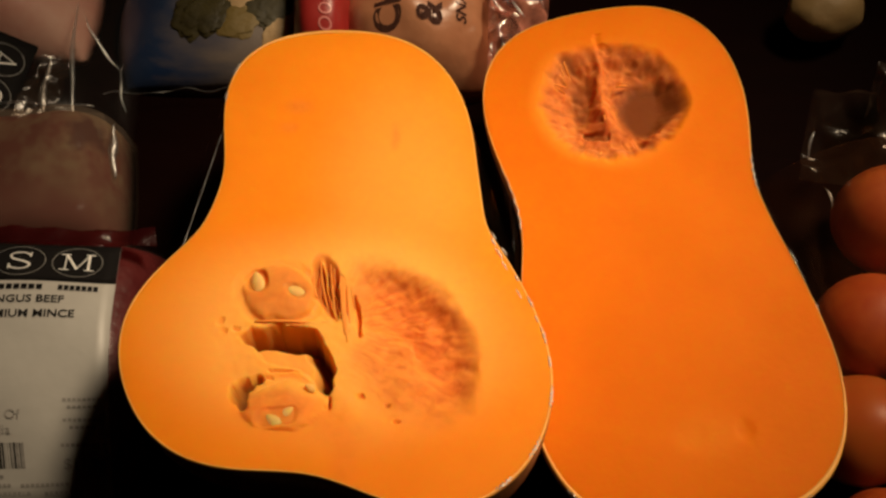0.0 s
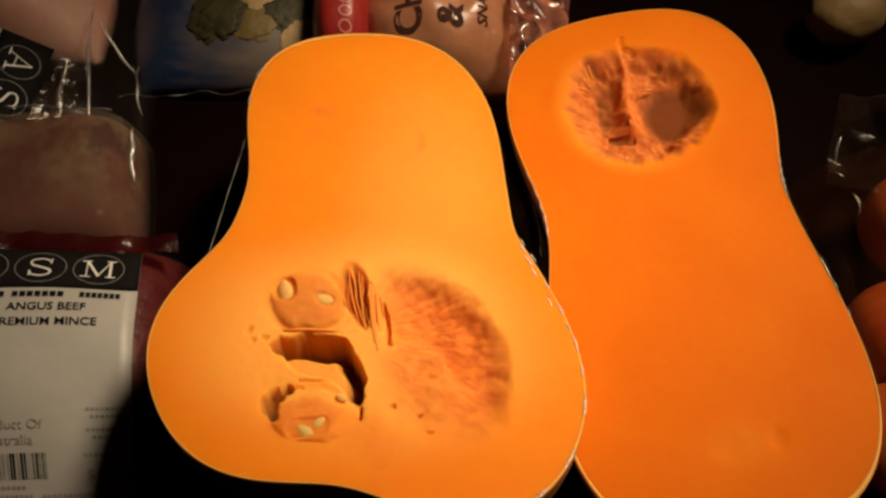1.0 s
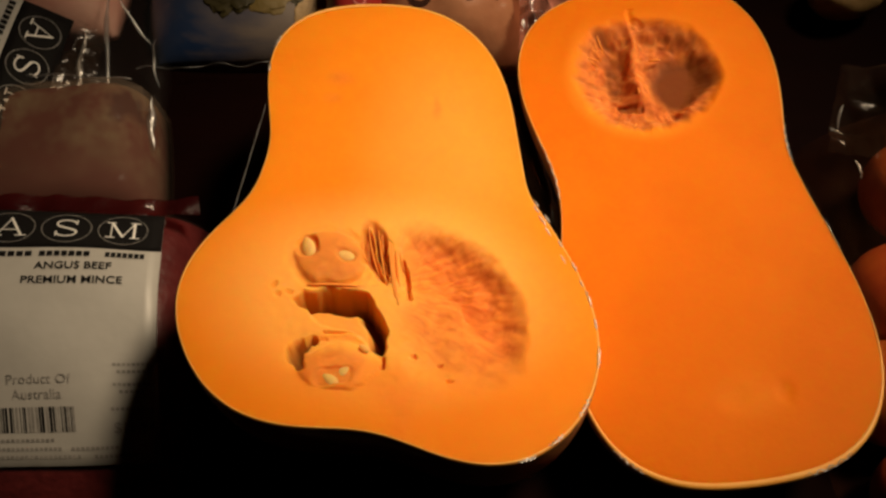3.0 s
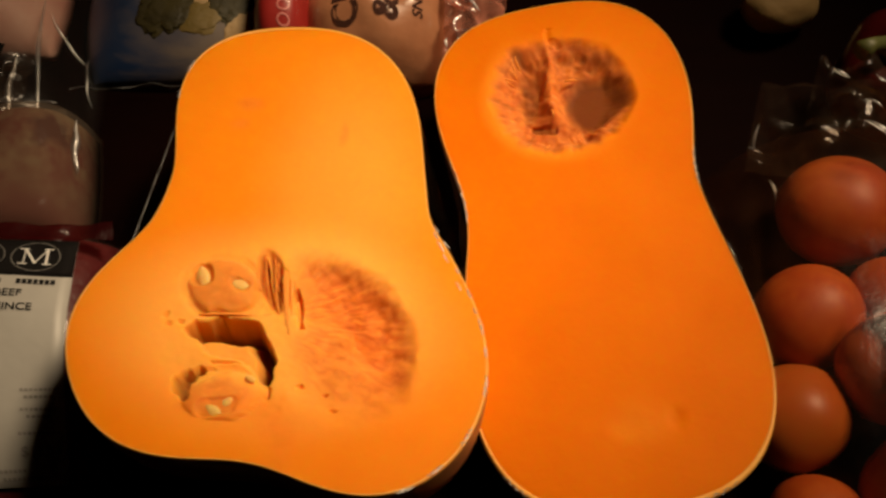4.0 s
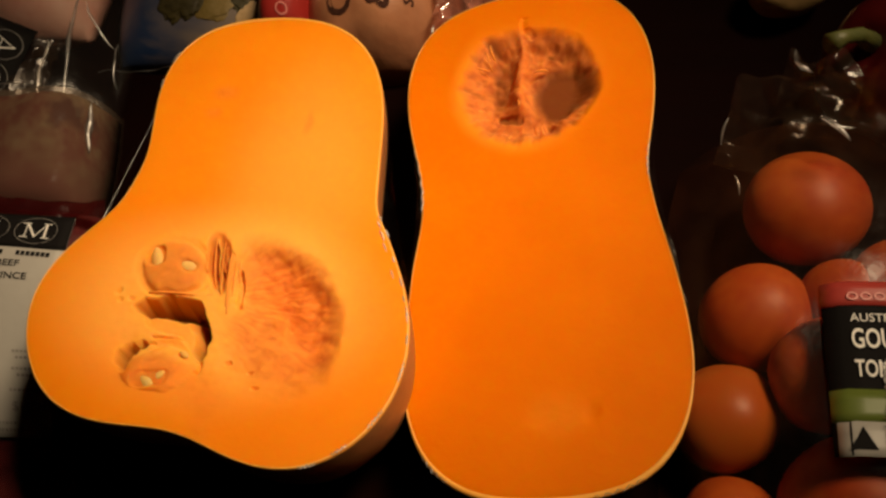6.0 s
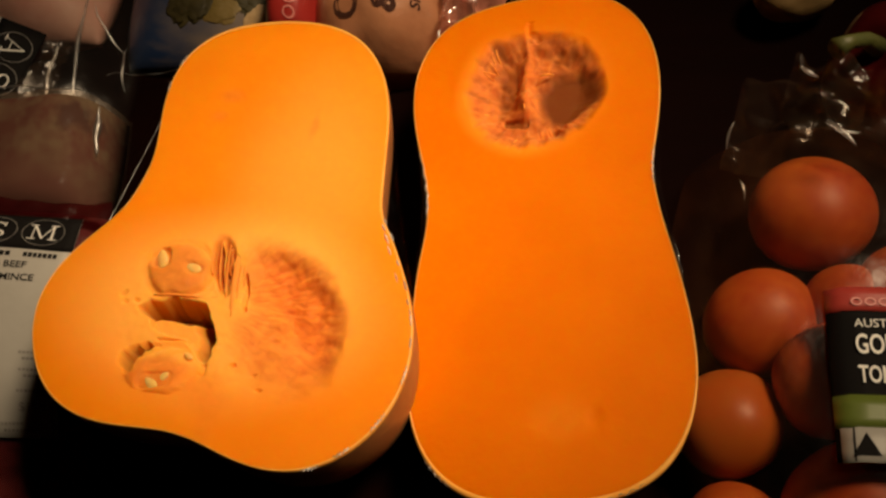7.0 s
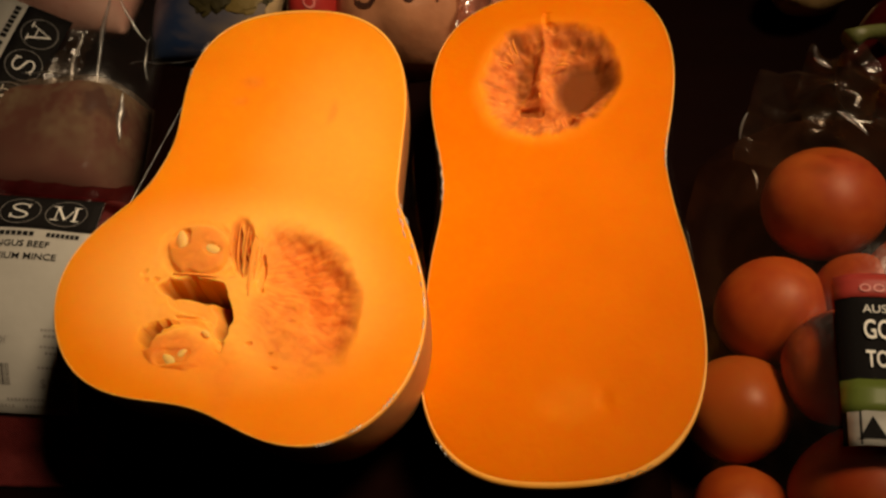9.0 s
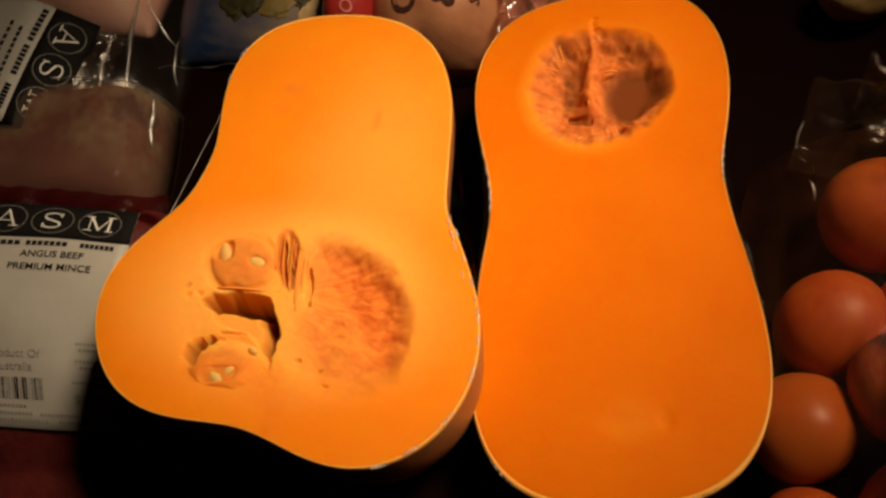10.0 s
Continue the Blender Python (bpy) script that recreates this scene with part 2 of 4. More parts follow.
def tube(points, radii, sides=8):
    """A closed tapering tube along points, as verts and faces."""
    pts = [Vector(p) for p in points]
    verts, up = [], Vector((0, 0, 1))
    for i, p in enumerate(pts):
        d = (pts[min(i + 1, len(pts) - 1)] - pts[max(i - 1, 0)]).normalized()
        a = d.cross(up)
        a = a.normalized() if a.length > 1e-4 else Vector((1, 0, 0))
        b = d.cross(a)
        for k in range(sides):
            t = 2 * math.pi * k / sides
            verts.append(p + radii[i] * (a * math.cos(t) + b * math.sin(t)))
    faces = grid_faces(len(pts), sides, True)
    faces += [tuple(range(sides))[::-1], tuple(range((len(pts) - 1) * sides, len(pts) * sides))]
    return verts, faces


def arc(a, b, lift=0.0, side=0.0, n=9):
    """Points from a to b, bowed up by lift and sideways by side."""
    a, b = Vector(a), Vector(b)
    across = (b - a).cross(Vector((0, 0, 1))).normalized() if (b - a).length else Vector((1, 0, 0))
    out = []
    for i in range(n):
        t = i / (n - 1)
        w = 4 * t * (1 - t)
        out.append(a.lerp(b, t) + Vector((0, 0, lift * w)) + across * side * w)
    return out


def ripple(x, y, k, seed):
    """Smooth uneven values between about -1 and 1, for arrays."""
    s = 0
    r = random.Random(seed)
    for i in range(7):
        a, f, p = r.uniform(0, 2 * math.pi), k * r.uniform(0.5, 1.6), r.uniform(0, 6.28)
        s = s + np.sin((x * np.cos(a) + y * np.sin(a)) * f + p + 0.8 * np.sin((y * np.cos(a) - x * np.sin(a)) * f * 0.7 + 2 * p))
    return s / 3.2


def oval(x, y, cx, cy, rx, ry, turn=0.0):
    c, s = math.cos(radians(turn)), math.sin(radians(turn))
    dx, dy = x - cx, y - cy
    return np.sqrt(((c * dx + s * dy) / rx) ** 2 + ((c * dy - s * dx) / ry) ** 2)


def ease(v, lo, hi):
    t = np.clip((v - lo) / (hi - lo), 0, 1)
    return t * t * (3 - 2 * t)


def groove(x, y, a, b, r):
    """1 inside a rounded slot from a to b of radius r, falling to 0 at its edge."""
    ax, ay, bx, by = *a, *b
    dx, dy = bx - ax, by - ay
    t = np.clip(((x - ax) * dx + (y - ay) * dy) / (dx * dx + dy * dy + 1e-12), 0, 1)
    d = np.hypot(x - ax - t * dx, y - ay - t * dy)
    return 1 - ease(d / r, 0.75, 1.15)


def ridge(x, y, a, b, r):
    """A soft ridge along a line: 1 on it, fading over r to both sides."""
    ax, ay, bx, by = *a, *b
    dx, dy = bx - ax, by - ay
    t = np.clip(((x - ax) * dx + (y - ay) * dy) / (dx * dx + dy * dy + 1e-12), 0, 1)
    return np.exp(-(np.hypot(x - ax - t * dx, y - ay - t * dy) / r) ** 2)


# ---- the place: table and a plain closed room round it ----
def box(name, lo, hi, mat, bevel=0.0, parent=None, label=""):
    bm = bmesh.new()
    bmesh.ops.create_cube(bm, size=1.0)
    for v in bm.verts:
        v.co = Vector([lo[i] + (v.co[i] + 0.5) * (hi[i] - lo[i]) for i in range(3)])
    if bevel:
        bmesh.ops.bevel(bm, geom=bm.edges[:], offset=bevel, segments=3, affect="EDGES", profile=0.5)
    return part(name, bm, mat, parent, label, smooth=False)


TZ = -0.76
table = thing("table", (0, 0.3, TZ), "dark table top under the groceries", "table")
box("tabletop", (-0.9, -0.35, -0.03), (0.9, 0.85, 0.0), TABLE, 0.004, table)
for lx in (-0.84, 0.84):
    for ly in (-0.29, 0.79):
        box("leg", (lx - 0.03, ly - 0.03, TZ), (lx + 0.03, ly + 0.03, -0.03), TABLE, 0.004, table)
for nm, lo, hi, mt in (("floor", (-2.2, -2.0, TZ - 0.1), (2.2, 2.4, TZ), FLOORING),
                       ("ceiling", (-2.2, -2.0, TZ + 2.5), (2.2, 2.4, TZ + 2.6), PLASTER),
                       ("wall_west", (-2.3, -2.1, TZ - 0.1), (-2.2, 2.5, TZ + 2.6), PLASTER),
                       ("wall_east", (2.2, -2.1, TZ - 0.1), (2.3, 2.5, TZ + 2.6), PLASTER),
                       ("wall_south", (-2.2, -2.1, TZ - 0.1), (2.2, -2.0, TZ + 2.6), PLASTER),
                       ("wall_north", (-2.2, 2.4, TZ - 0.1), (2.2, 2.5, TZ + 2.6), PLASTER)):
    tagged(box(nm, lo, hi, mt), kind="structure")


# ---- pumpkin halves ----
class Pumpkin:
    def __init__(self, centre, plane, waves, heart, label):
        self.o, self.plane, self.waves, self.heart = centre, plane, waves, heart
        self.thing = thing("pumpkin_half", (centre[0], centre[1], 0), label, "pumpkin", "pumpkin halves")

    def level(self, x, y):
        a, b, c = self.plane
        return a + b * (x - self.o[0]) + c * (y - self.o[1])

    def rim(self, th):
        r = self.waves[0] + 0 * th
        for k in range(1, (len(self.waves) - 1) // 2 + 1):
            r = r + self.waves[2 * k - 1] * np.cos(k * th) + self.waves[2 * k] * np.sin(k * th)
        return self.o[0] + r * np.cos(th), self.o[1] + r * np.sin(th)

    def at(self, x, y, h=0.0):
        return Vector((x, y, self.level(x, y) + h))

    def build(self, depth, zones, flesh, around=480, rings=210, full_side=0.0):
        th = np.linspace(0, 2 * math.pi, around, endpoint=False)
        px, py = self.rim(th)
        hx, hy = self.heart
        u = np.linspace(0.004, 0.9895, rings)[:, None]
        x, y = hx + u * (px - hx), hy + u * (py - hy)
        d, top = depth(x, y), self.level(x, y)
        away = np.clip((u - 0.966) / 0.0235, 0, 1)
        z = top - d - 0.0001 * away ** 2 + 0.00025 * ripple(x, y, 90, 3)
        verts = np.stack([x, y, z], -1).reshape(-1, 3)
        faces = grid_faces(rings, around, True)
        faces.append(tuple(range(around))[::-1])
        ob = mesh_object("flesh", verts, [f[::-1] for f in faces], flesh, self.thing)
        for nm, v in zip(("pale", "pulp", "membrane_shade"), zones(x, y)):
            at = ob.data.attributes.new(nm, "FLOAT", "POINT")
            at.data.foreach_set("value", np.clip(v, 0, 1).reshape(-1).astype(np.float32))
        # the pale cut edge of the skin
        vs = []
        for uu, dz in ((0.9880, 0.0004), (0.9896, -0.0001), (0.9950, 0.0), (1.0, 0.0007), (1.0, 0.0026)):
            xx, yy = hx + uu * (px - hx), hy + uu * (py - hy)
            vs.append(np.stack([xx, yy, self.level(xx, yy) - dz], -1))
        mesh_object("cut_edge", np.concatenate(vs), grid_faces(5, around, True), RIM, self.thing, "pale yellow cut edge of the skin")
        # the round body below
        full, vs = self.plane[0] - 0.0005, []
        near = full_side * ease(-np.sin(th), 0.25, 0.75)
        for i in range(26):
            f = i / 25 * math.pi / 2
            s = math.cos(f) ** (1.15 - 0.63 * near) * 1.001 if i < 25 else 0.01
            xx, yy = self.o[0] + s * (px - self.o[0]), self.o[1] + s * (py - self.o[1])
            zz = self.level(xx, yy) - 0.0022 - (full - 0.0022) * math.sin(f) ** (1.05 - 0.20 * near)
            zz = np.maximum(zz + 0.0015 * ripple(xx, yy, 40, 8) * math.sin(f), 0.0006 + 0.002 * math.cos(f))
            vs.append(np.stack([xx, yy, zz], -1))
        fs = grid_faces(26, around, True)
        fs.append(tuple(range(25 * around, 26 * around)))
        mesh_object("skin", np.concatenate(vs), fs, SKIN, self.thing, "tan waxy pumpkin skin")
        return self

    def wrap(self, sink=0.055, span=0.8):
        """Cling wrap drawn straight across the hollows of the outline and down round the sides."""
        th = np.linspace(0, 2 * math.pi, 240, endpoint=False)
        px, py = self.rim(th)
        pts = sorted((float(a), float(b)) for a, b in zip(px, py))
        hull = []
        for seq in (pts, pts[::-1]):
            start = len(hull)
            for p in seq:
                while len(hull) >= start + 2 and (hull[-1][0] - hull[-2][0]) * (p[1] - hull[-2][1]) - (hull[-1][1] - hull[-2][1]) * (p[0] - hull[-2][0]) <= 0:
                    hull.pop()
                hull.append(p)
            hull.pop()
        cx, cy = self.o
        # where each ray from the middle meets the hull
        out = []
        for t in th:
            dx, dy, best = math.cos(t), math.sin(t), 0
            for (ax, ay), (bx, by) in zip(hull, hull[1:] + hull[:1]):
                den = dx * (by - ay) - dy * (bx - ax)
                if abs(den) > 1e-12:
                    s = ((ax - cx) * (by - ay) - (ay - cy) * (bx - ax)) / den
                    w = ((ax - cx) * dy - (ay - cy) * dx) / den
                    if s > 0 and -1e-6 <= w <= 1 + 1e-6:
                        best = max(best, s)
            out.append(best)
        r = np.array(out)
        rr = np.hypot(px - cx, py - cy)
        vs = []
        for k, (m, dz) in enumerate(((0.0, 0.0022), (0.5, 0.0030), (0.93, 0.0034), (1.0, 0.0045), (0.99, 0.012), (0.95, 0.028), (0.86, sink))):
            q = (rr + span * (r - rr) * min(m if k < 4 else 1.0, 1.0)) * (1.0 if k < 4 else m) + 0.0012
            xx, yy = cx + q * np.cos(th), cy + q * np.sin(th)
            zz = np.maximum(self.level(xx, yy) - dz + 0.0008 * ripple(xx, yy, 160, 5 + k), 0.002)
            vs.append(np.stack([xx, yy, zz], -1))
        mesh_object("plastic_wrap", np.concatenate(vs), grid_faces(7, 240, True), WRAP, self.thing, "clear cling wrap stretched round the half")

    def glint(self, start, end, inset, r, dip=0.0, wave=0.0008):
        """A shiny crease of the wrap along the rim, between two bearings in degrees."""
        n = 19
        th = np.radians(np.linspace(start, end, n))
        px, py = self.rim(th)
        pts = []
        for k in range(n):
            q = 1 - inset + wave * 8 * math.sin(1.7 * k + start)
            x, y = self.o[0] + q * (px[k] - self.o[0]), self.o[1] + q * (py[k] - self.o[1])
            pts.append(self.at(float(x), float(y), 0.0006 - dip))
        v, f = tube(pts, [r * (0.2 + abs(math.sin(1.3 * k + end)) * math.sin(math.pi * (k + 0.5) / n)) for k in range(n)], 8)
        mesh_object("wrap_crease", v, f, FOLD, self.thing, "shiny crease of cling wrap")

    def chord(self, a, b, r=0.00024):
        """The taut edge of the wrap, straight from one bearing of the rim to another."""
        pa, pb = [self.rim(np.radians(np.array([q]))) for q in (a, b)]
        pts = arc(self.at(float(pa[0][0]), float(pa[1][0]), -0.004), self.at(float(pb[0][0]), float(pb[1][0]), -0.004), 0.0, 0.0, 21)
        v, f = tube(pts, [r * (0.5 + 0.5 * abs(math.sin(0.8 * k))) for k in range(21)], 8)
        mesh_object("wrap_edge", v, f, FOLD, self.thing, "taut bright edge of cling wrap")

    def seed(self, x, y, h, turn, size=1.0, label=""):
        bm = bmesh.new()
        bmesh.ops.create_uvsphere(bm, u_segments=14, v_segments=9, radius=1)
        for v in bm.verts:
            w = 1 - 0.35 * max(v.co.y, 0)
            v.co = Vector((v.co.x * 0.0030 * w, v.co.y * 0.0047, v.co.z * 0.0015)) * size
        bm.transform(Matrix.Translation(self.at(x, y, h)) @ pose(0, 0, 0, 12, -14, turn))
        part("seed", bm, SEED, self.thing, label)

    def fibre(self, a, b, lift=0.0, side=0.0, r=0.0006, da=-0.002, db=-0.002):
        pts = arc(self.at(*a, da), self.at(*b, db), lift, side)
        v, f = tube(pts, [r * (0.6 + 0.6 * math.sin(math.pi * i / 8)) for i in range(9)], 6)
        mesh_object("fibre", v, f, FIBRE, self.thing)


def frayed(x, y, seed, a=0.0011, b=0.0005):
    """Nudges places a little, so that torn edges run unevenly."""
    return (x + a * ripple(x, y, 260, seed) + b * ripple(x, y, 760, seed + 1), y + a * ripple(x, y, 260, seed + 2) + b * ripple(x, y, 760, seed + 3))


def pit(x, y):
    """The open hollow beside the seeds: where it is, and how near its tall far and side walls."""
    far = np.interp(x, (-0.0975, -0.0943, -0.0898, -0.0766, -0.0608, -0.0540, -0.0480), (0.2060, 0.2096, 0.2153, 0.2170, 0.2148, 0.2110, 0.2040)) - y
    east = np.interp(y, (0.1760, 0.1815, 0.1862, 0.1955, 0.2057, 0.2110, 0.2180), (-0.0535, -0.0512, -0.0483, -0.0490, -0.0536, -0.0556, -0.0600)) - x
    near = y - np.interp(x, (-0.097, -0.0915, -0.0865, -0.0845, -0.0800, -0.0660, -0.0580, -0.0530, -0.0480), (0.2085, 0.2050, 0.2030, 0.1985, 0.1935, 0.1915, 0.1865, 0.1815, 0.1790))
    wall = ease(far, -0.0004, 0.0042) * ease(east, -0.0004, 0.0022) * ease(near, -0.0002, 0.0036)
    return wall, np.maximum(1 - ease(far, 0.005, 0.013), 1 - ease(east, 0.004, 0.0105))


def bowl_edge(x, y):
    """The stringy bowl of the wide half: 1 on its outline, and how steep that side is."""
    dx, dy = x + 0.013, y - 0.208
    ang = np.arctan2(dy, dx)
    reach = np.interp(np.degrees(ang), (-129, -94, -68, -50, -14, 39, 77, 103, 124, 162), (0.0385, 0.0440, 0.0447, 0.0410, 0.0305, 0.0300, 0.0385, 0.0495, 0.0560, 0.0290), period=360)
    return np.hypot(dx, dy) / reach, ease(np.cos(ang - radians(36)), -0.65, 0.50), ang


def strings(x, y):
    """Uneven strands that fan out from the torn flesh beside the bowl."""
    ang, out = np.arctan2(y - 0.215, x + 0.062), np.hypot(x + 0.062, y - 0.215)
    return ripple(ang * 0.075, out * 0.42, 520, 11) + 0.5 * ripple(ang * 0.075, out * 0.6, 1100, 17)


def crescent_hole(x, y):
    return np.maximum.reduce([groove(x, y, (-0.0838, 0.1876), (-0.0880, 0.1852), 0.0018), groove(x, y, (-0.0880, 0.1850), (-0.0908, 0.1805), 0.0030),
                              groove(x, y, (-0.0908, 0.1805), (-0.0905, 0.1752), 0.0034), groove(x, y, (-0.0905, 0.1752), (-0.0872, 0.1712), 0.0024)])


def left_depth(x, y):
    x, y = frayed(x, y, 60, 0.0008, 0.0004)
    ro, steep, ang = bowl_edge(x, y)
    ro = ro * (1 + 0.04 * ripple(x, y, 330, 14))
    bowl = 1 - ease(ro, 0.16 + 0.30 * steep, 1.14 - 0.06 * steep)
    d = 0.0030 * bowl + 0.0050 * bowl * (0.25 + 0.75 * steep)
    d = d + bowl ** 0.6 * (0.00045 * strings(x, y) * (0.25 + 0.75 * steep) + 0.0007 * ripple(x, y, 300, 13) + 0.0003 * ripple(x, y, 620, 15))
    # shallow pale bed of the whole cavity
    d = d + 0.0016 * (1 - ease(oval(x, y, -0.058, 0.206, 0.058, 0.046), 0.6, 1.05))
    # open hollows beside the pale lump
    wall, deep = pit(x, y)
    d = d + wall * (0.0045 + 0.0190 * deep)
    d = d + 0.006 * groove(x, y, (-0.0512, 0.1800), (-0.0520, 0.1735), 0.0009)
    d = d + 0.019 * crescent_hole(x, y)
    lump = np.clip(1 - oval(x, y, -0.0705, 0.1740, 0.0180, 0.0125, 10) ** 2, 0, 1)
    d = d - 0.0040 * np.sqrt(lump) + 0.0022 * (1 - ease(oval(x, y, -0.0725, 0.1765, 0.0225, 0.0150, 8), 0.75, 1.1)) * ease(y, 0.166, 0.178)
    d = d + 0.0026 * groove(x, y, (-0.0790, 0.1911), (-0.0640, 0.1922), 0.0006) + 0.0014 * groove(x, y, (-0.0851, 0.1868), (-0.0781, 0.1883), 0.0006)
    d = d + 0.0018 * groove(x, y, (-0.0770, 0.1665), (-0.0680, 0.1690), 0.0046)
    # the dome that still holds two seeds
    dome = oval(x, y, -0.0780, 0.2335, 0.0175, 0.0155, -10)
    d = d - 0.0036 * np.sqrt(np.clip(1 - dome ** 2, 0, 1)) + 0.0013 * (1 - ease(np.abs(dome - 1.08), 0.03, 0.22)) * (0.45 + 0.55 * ease(x - y, -0.325, -0.30))
    d = d + 0.0032 * (1 - ease(oval(x, y, -0.0888, 0.2385, 0.0056, 0.0068), 0.75, 1.2)) + 0.0016 * (1 - ease(oval(x, y, -0.0703, 0.2345, 0.0050, 0.0042), 0.6, 1.2))
    # gap under the strands
    d = d + 0.007 * (1 - ease(oval(x, y, -0.0548, 0.2390, 0.0075, 0.0185, 16), 0.55, 1.1))
    for a, b, r in (((-0.0508, 0.2585), (-0.0462, 0.2140), 0.0013), ((-0.0485, 0.2580), (-0.0446, 0.2100), 0.0016), ((-0.0590, 0.2555), (-0.0515, 0.2230), 0.0008), ((-0.0545, 0.2570), (-0.0490, 0.2200), 0.0007)):
        d = d - 0.0050 * ridge(x, y, a, b, r) * ease(d, 0.002, 0.006)
    d = d + 0.0045 * groove(x, y, (-0.0418, 0.2345), (-0.0388, 0.2130), 0.0013)
    # pin holes
    for a, r in (((-0.0374, 0.1806), 0.0012), ((-0.1035, 0.2150), 0.0015), ((-0.1020, 0.2105), 0.0013),
                 ((-0.0965, 0.2125), 0.0012), ((-0.0250, 0.1775), 0.0009), ((-0.0200, 0.1690), 0.0010)):
        d = d + 0.003 * groove(x, y, a, (a[0] + 0.001, a[1] + 0.0005), r)
    rough = 1 - ease(oval(x, y, -0.050, 0.207, 0.064, 0.047), 0.7, 1.0)
    return d + rough * (0.00035 * ripple(x, y, 240, 21) + 0.00012 * ripple(x, y, 700, 22))


def left_zones(x, y):
    whole = 1 - ease(oval(x, y, -0.050, 0.214, 0.088, 0.060), 0.50, 1.20)
    neck = 1 - ease(oval(x, y, -0.020, 0.300, 0.052, 0.105), 0.2, 1.2)
    x, y = frayed(x, y, 60, 0.0008, 0.0004)
    ro, steep, ang = bowl_edge(x, y)
    pulp = 1 - ease(ro, 0.50 + 0.22 * steep, 1.14 - 0.04 * steep)
    pulp = pulp * (0.72 + 0.28 * steep) * (1 + 0.16 * strings(x, y))
    strands = (1 - ease(oval(x, y, -0.0545, 0.2390, 0.0085, 0.0200, 16), 0.6, 1.1)) * (1 - 0.75 * np.maximum(ridge(x, y, (-0.0500, 0.2585), (-0.0455, 0.2120), 0.0024), ridge(x, y, (-0.0590, 0.2555), (-0.0515, 0.2230), 0.0008)))
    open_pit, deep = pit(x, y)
    # darker recessed pulp, with shade inside the bowl's steep edge painted in
    crescent = 0.15 * steep * (1 - ease(np.abs(ro - 0.86), 0.02, 0.30)) * (1 + 0.3 * strings(x, y))
    dome = 1 - ease(oval(x, y, -0.0780, 0.2335, 0.0190, 0.0165), 0.7, 1.1)
    low = 1 - ease(oval(x, y, -0.073, 0.1720, 0.0200, 0.0120), 0.5, 1.1)
    bruise = 0.5 * (1 - ease(oval(x, y, -0.050, 0.1670, 0.0200, 0.0140, -20), 0.2, 1.1)) + 0.35 * (1 - ease(oval(x, y, -0.042, 0.1500, 0.0080, 0.0180, 10), 0.2, 1.1))
    stain = 0.45 * (1 - ease(oval(x, y, -0.0260, 0.3400, 0.0035, 0.0130), 0.2, 1.0)) + 0.40 * (1 - ease(oval(x, y, -0.079, 0.356, 0.011, 0.007), 0.2, 1.0))
    stain = stain + 0.35 * (1 - ease(oval(x, y, -0.083, 0.340, 0.007, 0.006), 0.2, 1.0))
    # pit and crescent hole: brown lining, with shade painted darkest beside tall walls
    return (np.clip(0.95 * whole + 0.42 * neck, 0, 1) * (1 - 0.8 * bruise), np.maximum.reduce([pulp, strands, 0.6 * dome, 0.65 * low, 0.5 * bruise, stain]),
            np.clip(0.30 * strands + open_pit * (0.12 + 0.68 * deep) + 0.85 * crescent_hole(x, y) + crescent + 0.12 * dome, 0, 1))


def right_rim(x, y):
    """The torn edge of the long half's cavity: 1 on it, its bearing, and the teeth along it."""
    dx, dy = x - 0.0985, y - 0.3815
    ang = np.arctan2(dy, dx)
    ro = np.hypot(dx / 0.0432, dy / 0.0430) / (1 + 0.10 * np.exp(-((ang - 2.3) / 0.35) ** 2) + 0.05 * np.exp(-((ang - 0.65) / 0.35) ** 2))
    teeth = ripple(ang * 0.06, ro * 0.009, 360, 31) + 0.3 * ripple(ang * 0.06, ro * 0.014, 900, 36)
    return ro, ang, teeth, 1 - ease(np.abs(ro - 0.80), 0.06, 0.26)


def right_depth(x, y):
    x, y = frayed(x, y, 80, 0.0007, 0.0003)
    ro, ang, teeth, ring = right_rim(x, y)
    edge = ro * (1 + 0.018 * teeth + 0.02 * ripple(x, y, 420, 35))
    bowl = 1 - ease(edge, 0.60, 1.02)
    d = 0.0085 * bowl
    hollow = 1 - ease(oval(x, y, 0.1205, 0.3775, 0.0220, 0.0225, 10), 0.60, 1.08)
    inner = 1 - ease(oval(x, y, 0.0815, 0.3860, 0.0085, 0.0225, -4), 0.45, 1.2)
    d = d + 0.0030 * hollow + 0.0035 * inner
    sep = ridge(x, y, (0.0924, 0.4200), (0.0932, 0.3680), 0.0042)
    d = d - 0.0050 * sep * bowl * (1 + 0.25 * ripple(x, y, 420, 37))
    d = d + 0.0014 * groove(x, y, (0.0922, 0.4310), (0.0930, 0.4180), 0.0016) + 0.0014 * groove(x, y, (0.0945, 0.4230), (0.0990, 0.4190), 0.0020)
    d = d + 0.0025 * groove(x, y, (0.0830, 0.3630), (0.0945, 0.3620), 0.0026)
    d = d - 0.0050 * ridge(x, y, (0.1225, 0.3570), (0.1350, 0.3690), 0.0034) * bowl
    fringe = ring * bowl * (1 - 0.8 * hollow)
    d = d - fringe * (0.0011 * teeth + 0.0006 * ripple(x, y, 520, 33)) + bowl * (1 - hollow) * 0.0004 * ripple(x, y, 900, 34)
    # shallow dimples near the thick end
    d = d + 0.0007 * (1 - ease(oval(x, y, 0.146, 0.180, 0.006, 0.009), 0.2, 1.0)) + 0.0005 * (1 - ease(oval(x, y, 0.120, 0.178, 0.012, 0.010), 0.2, 1.0))
    return d


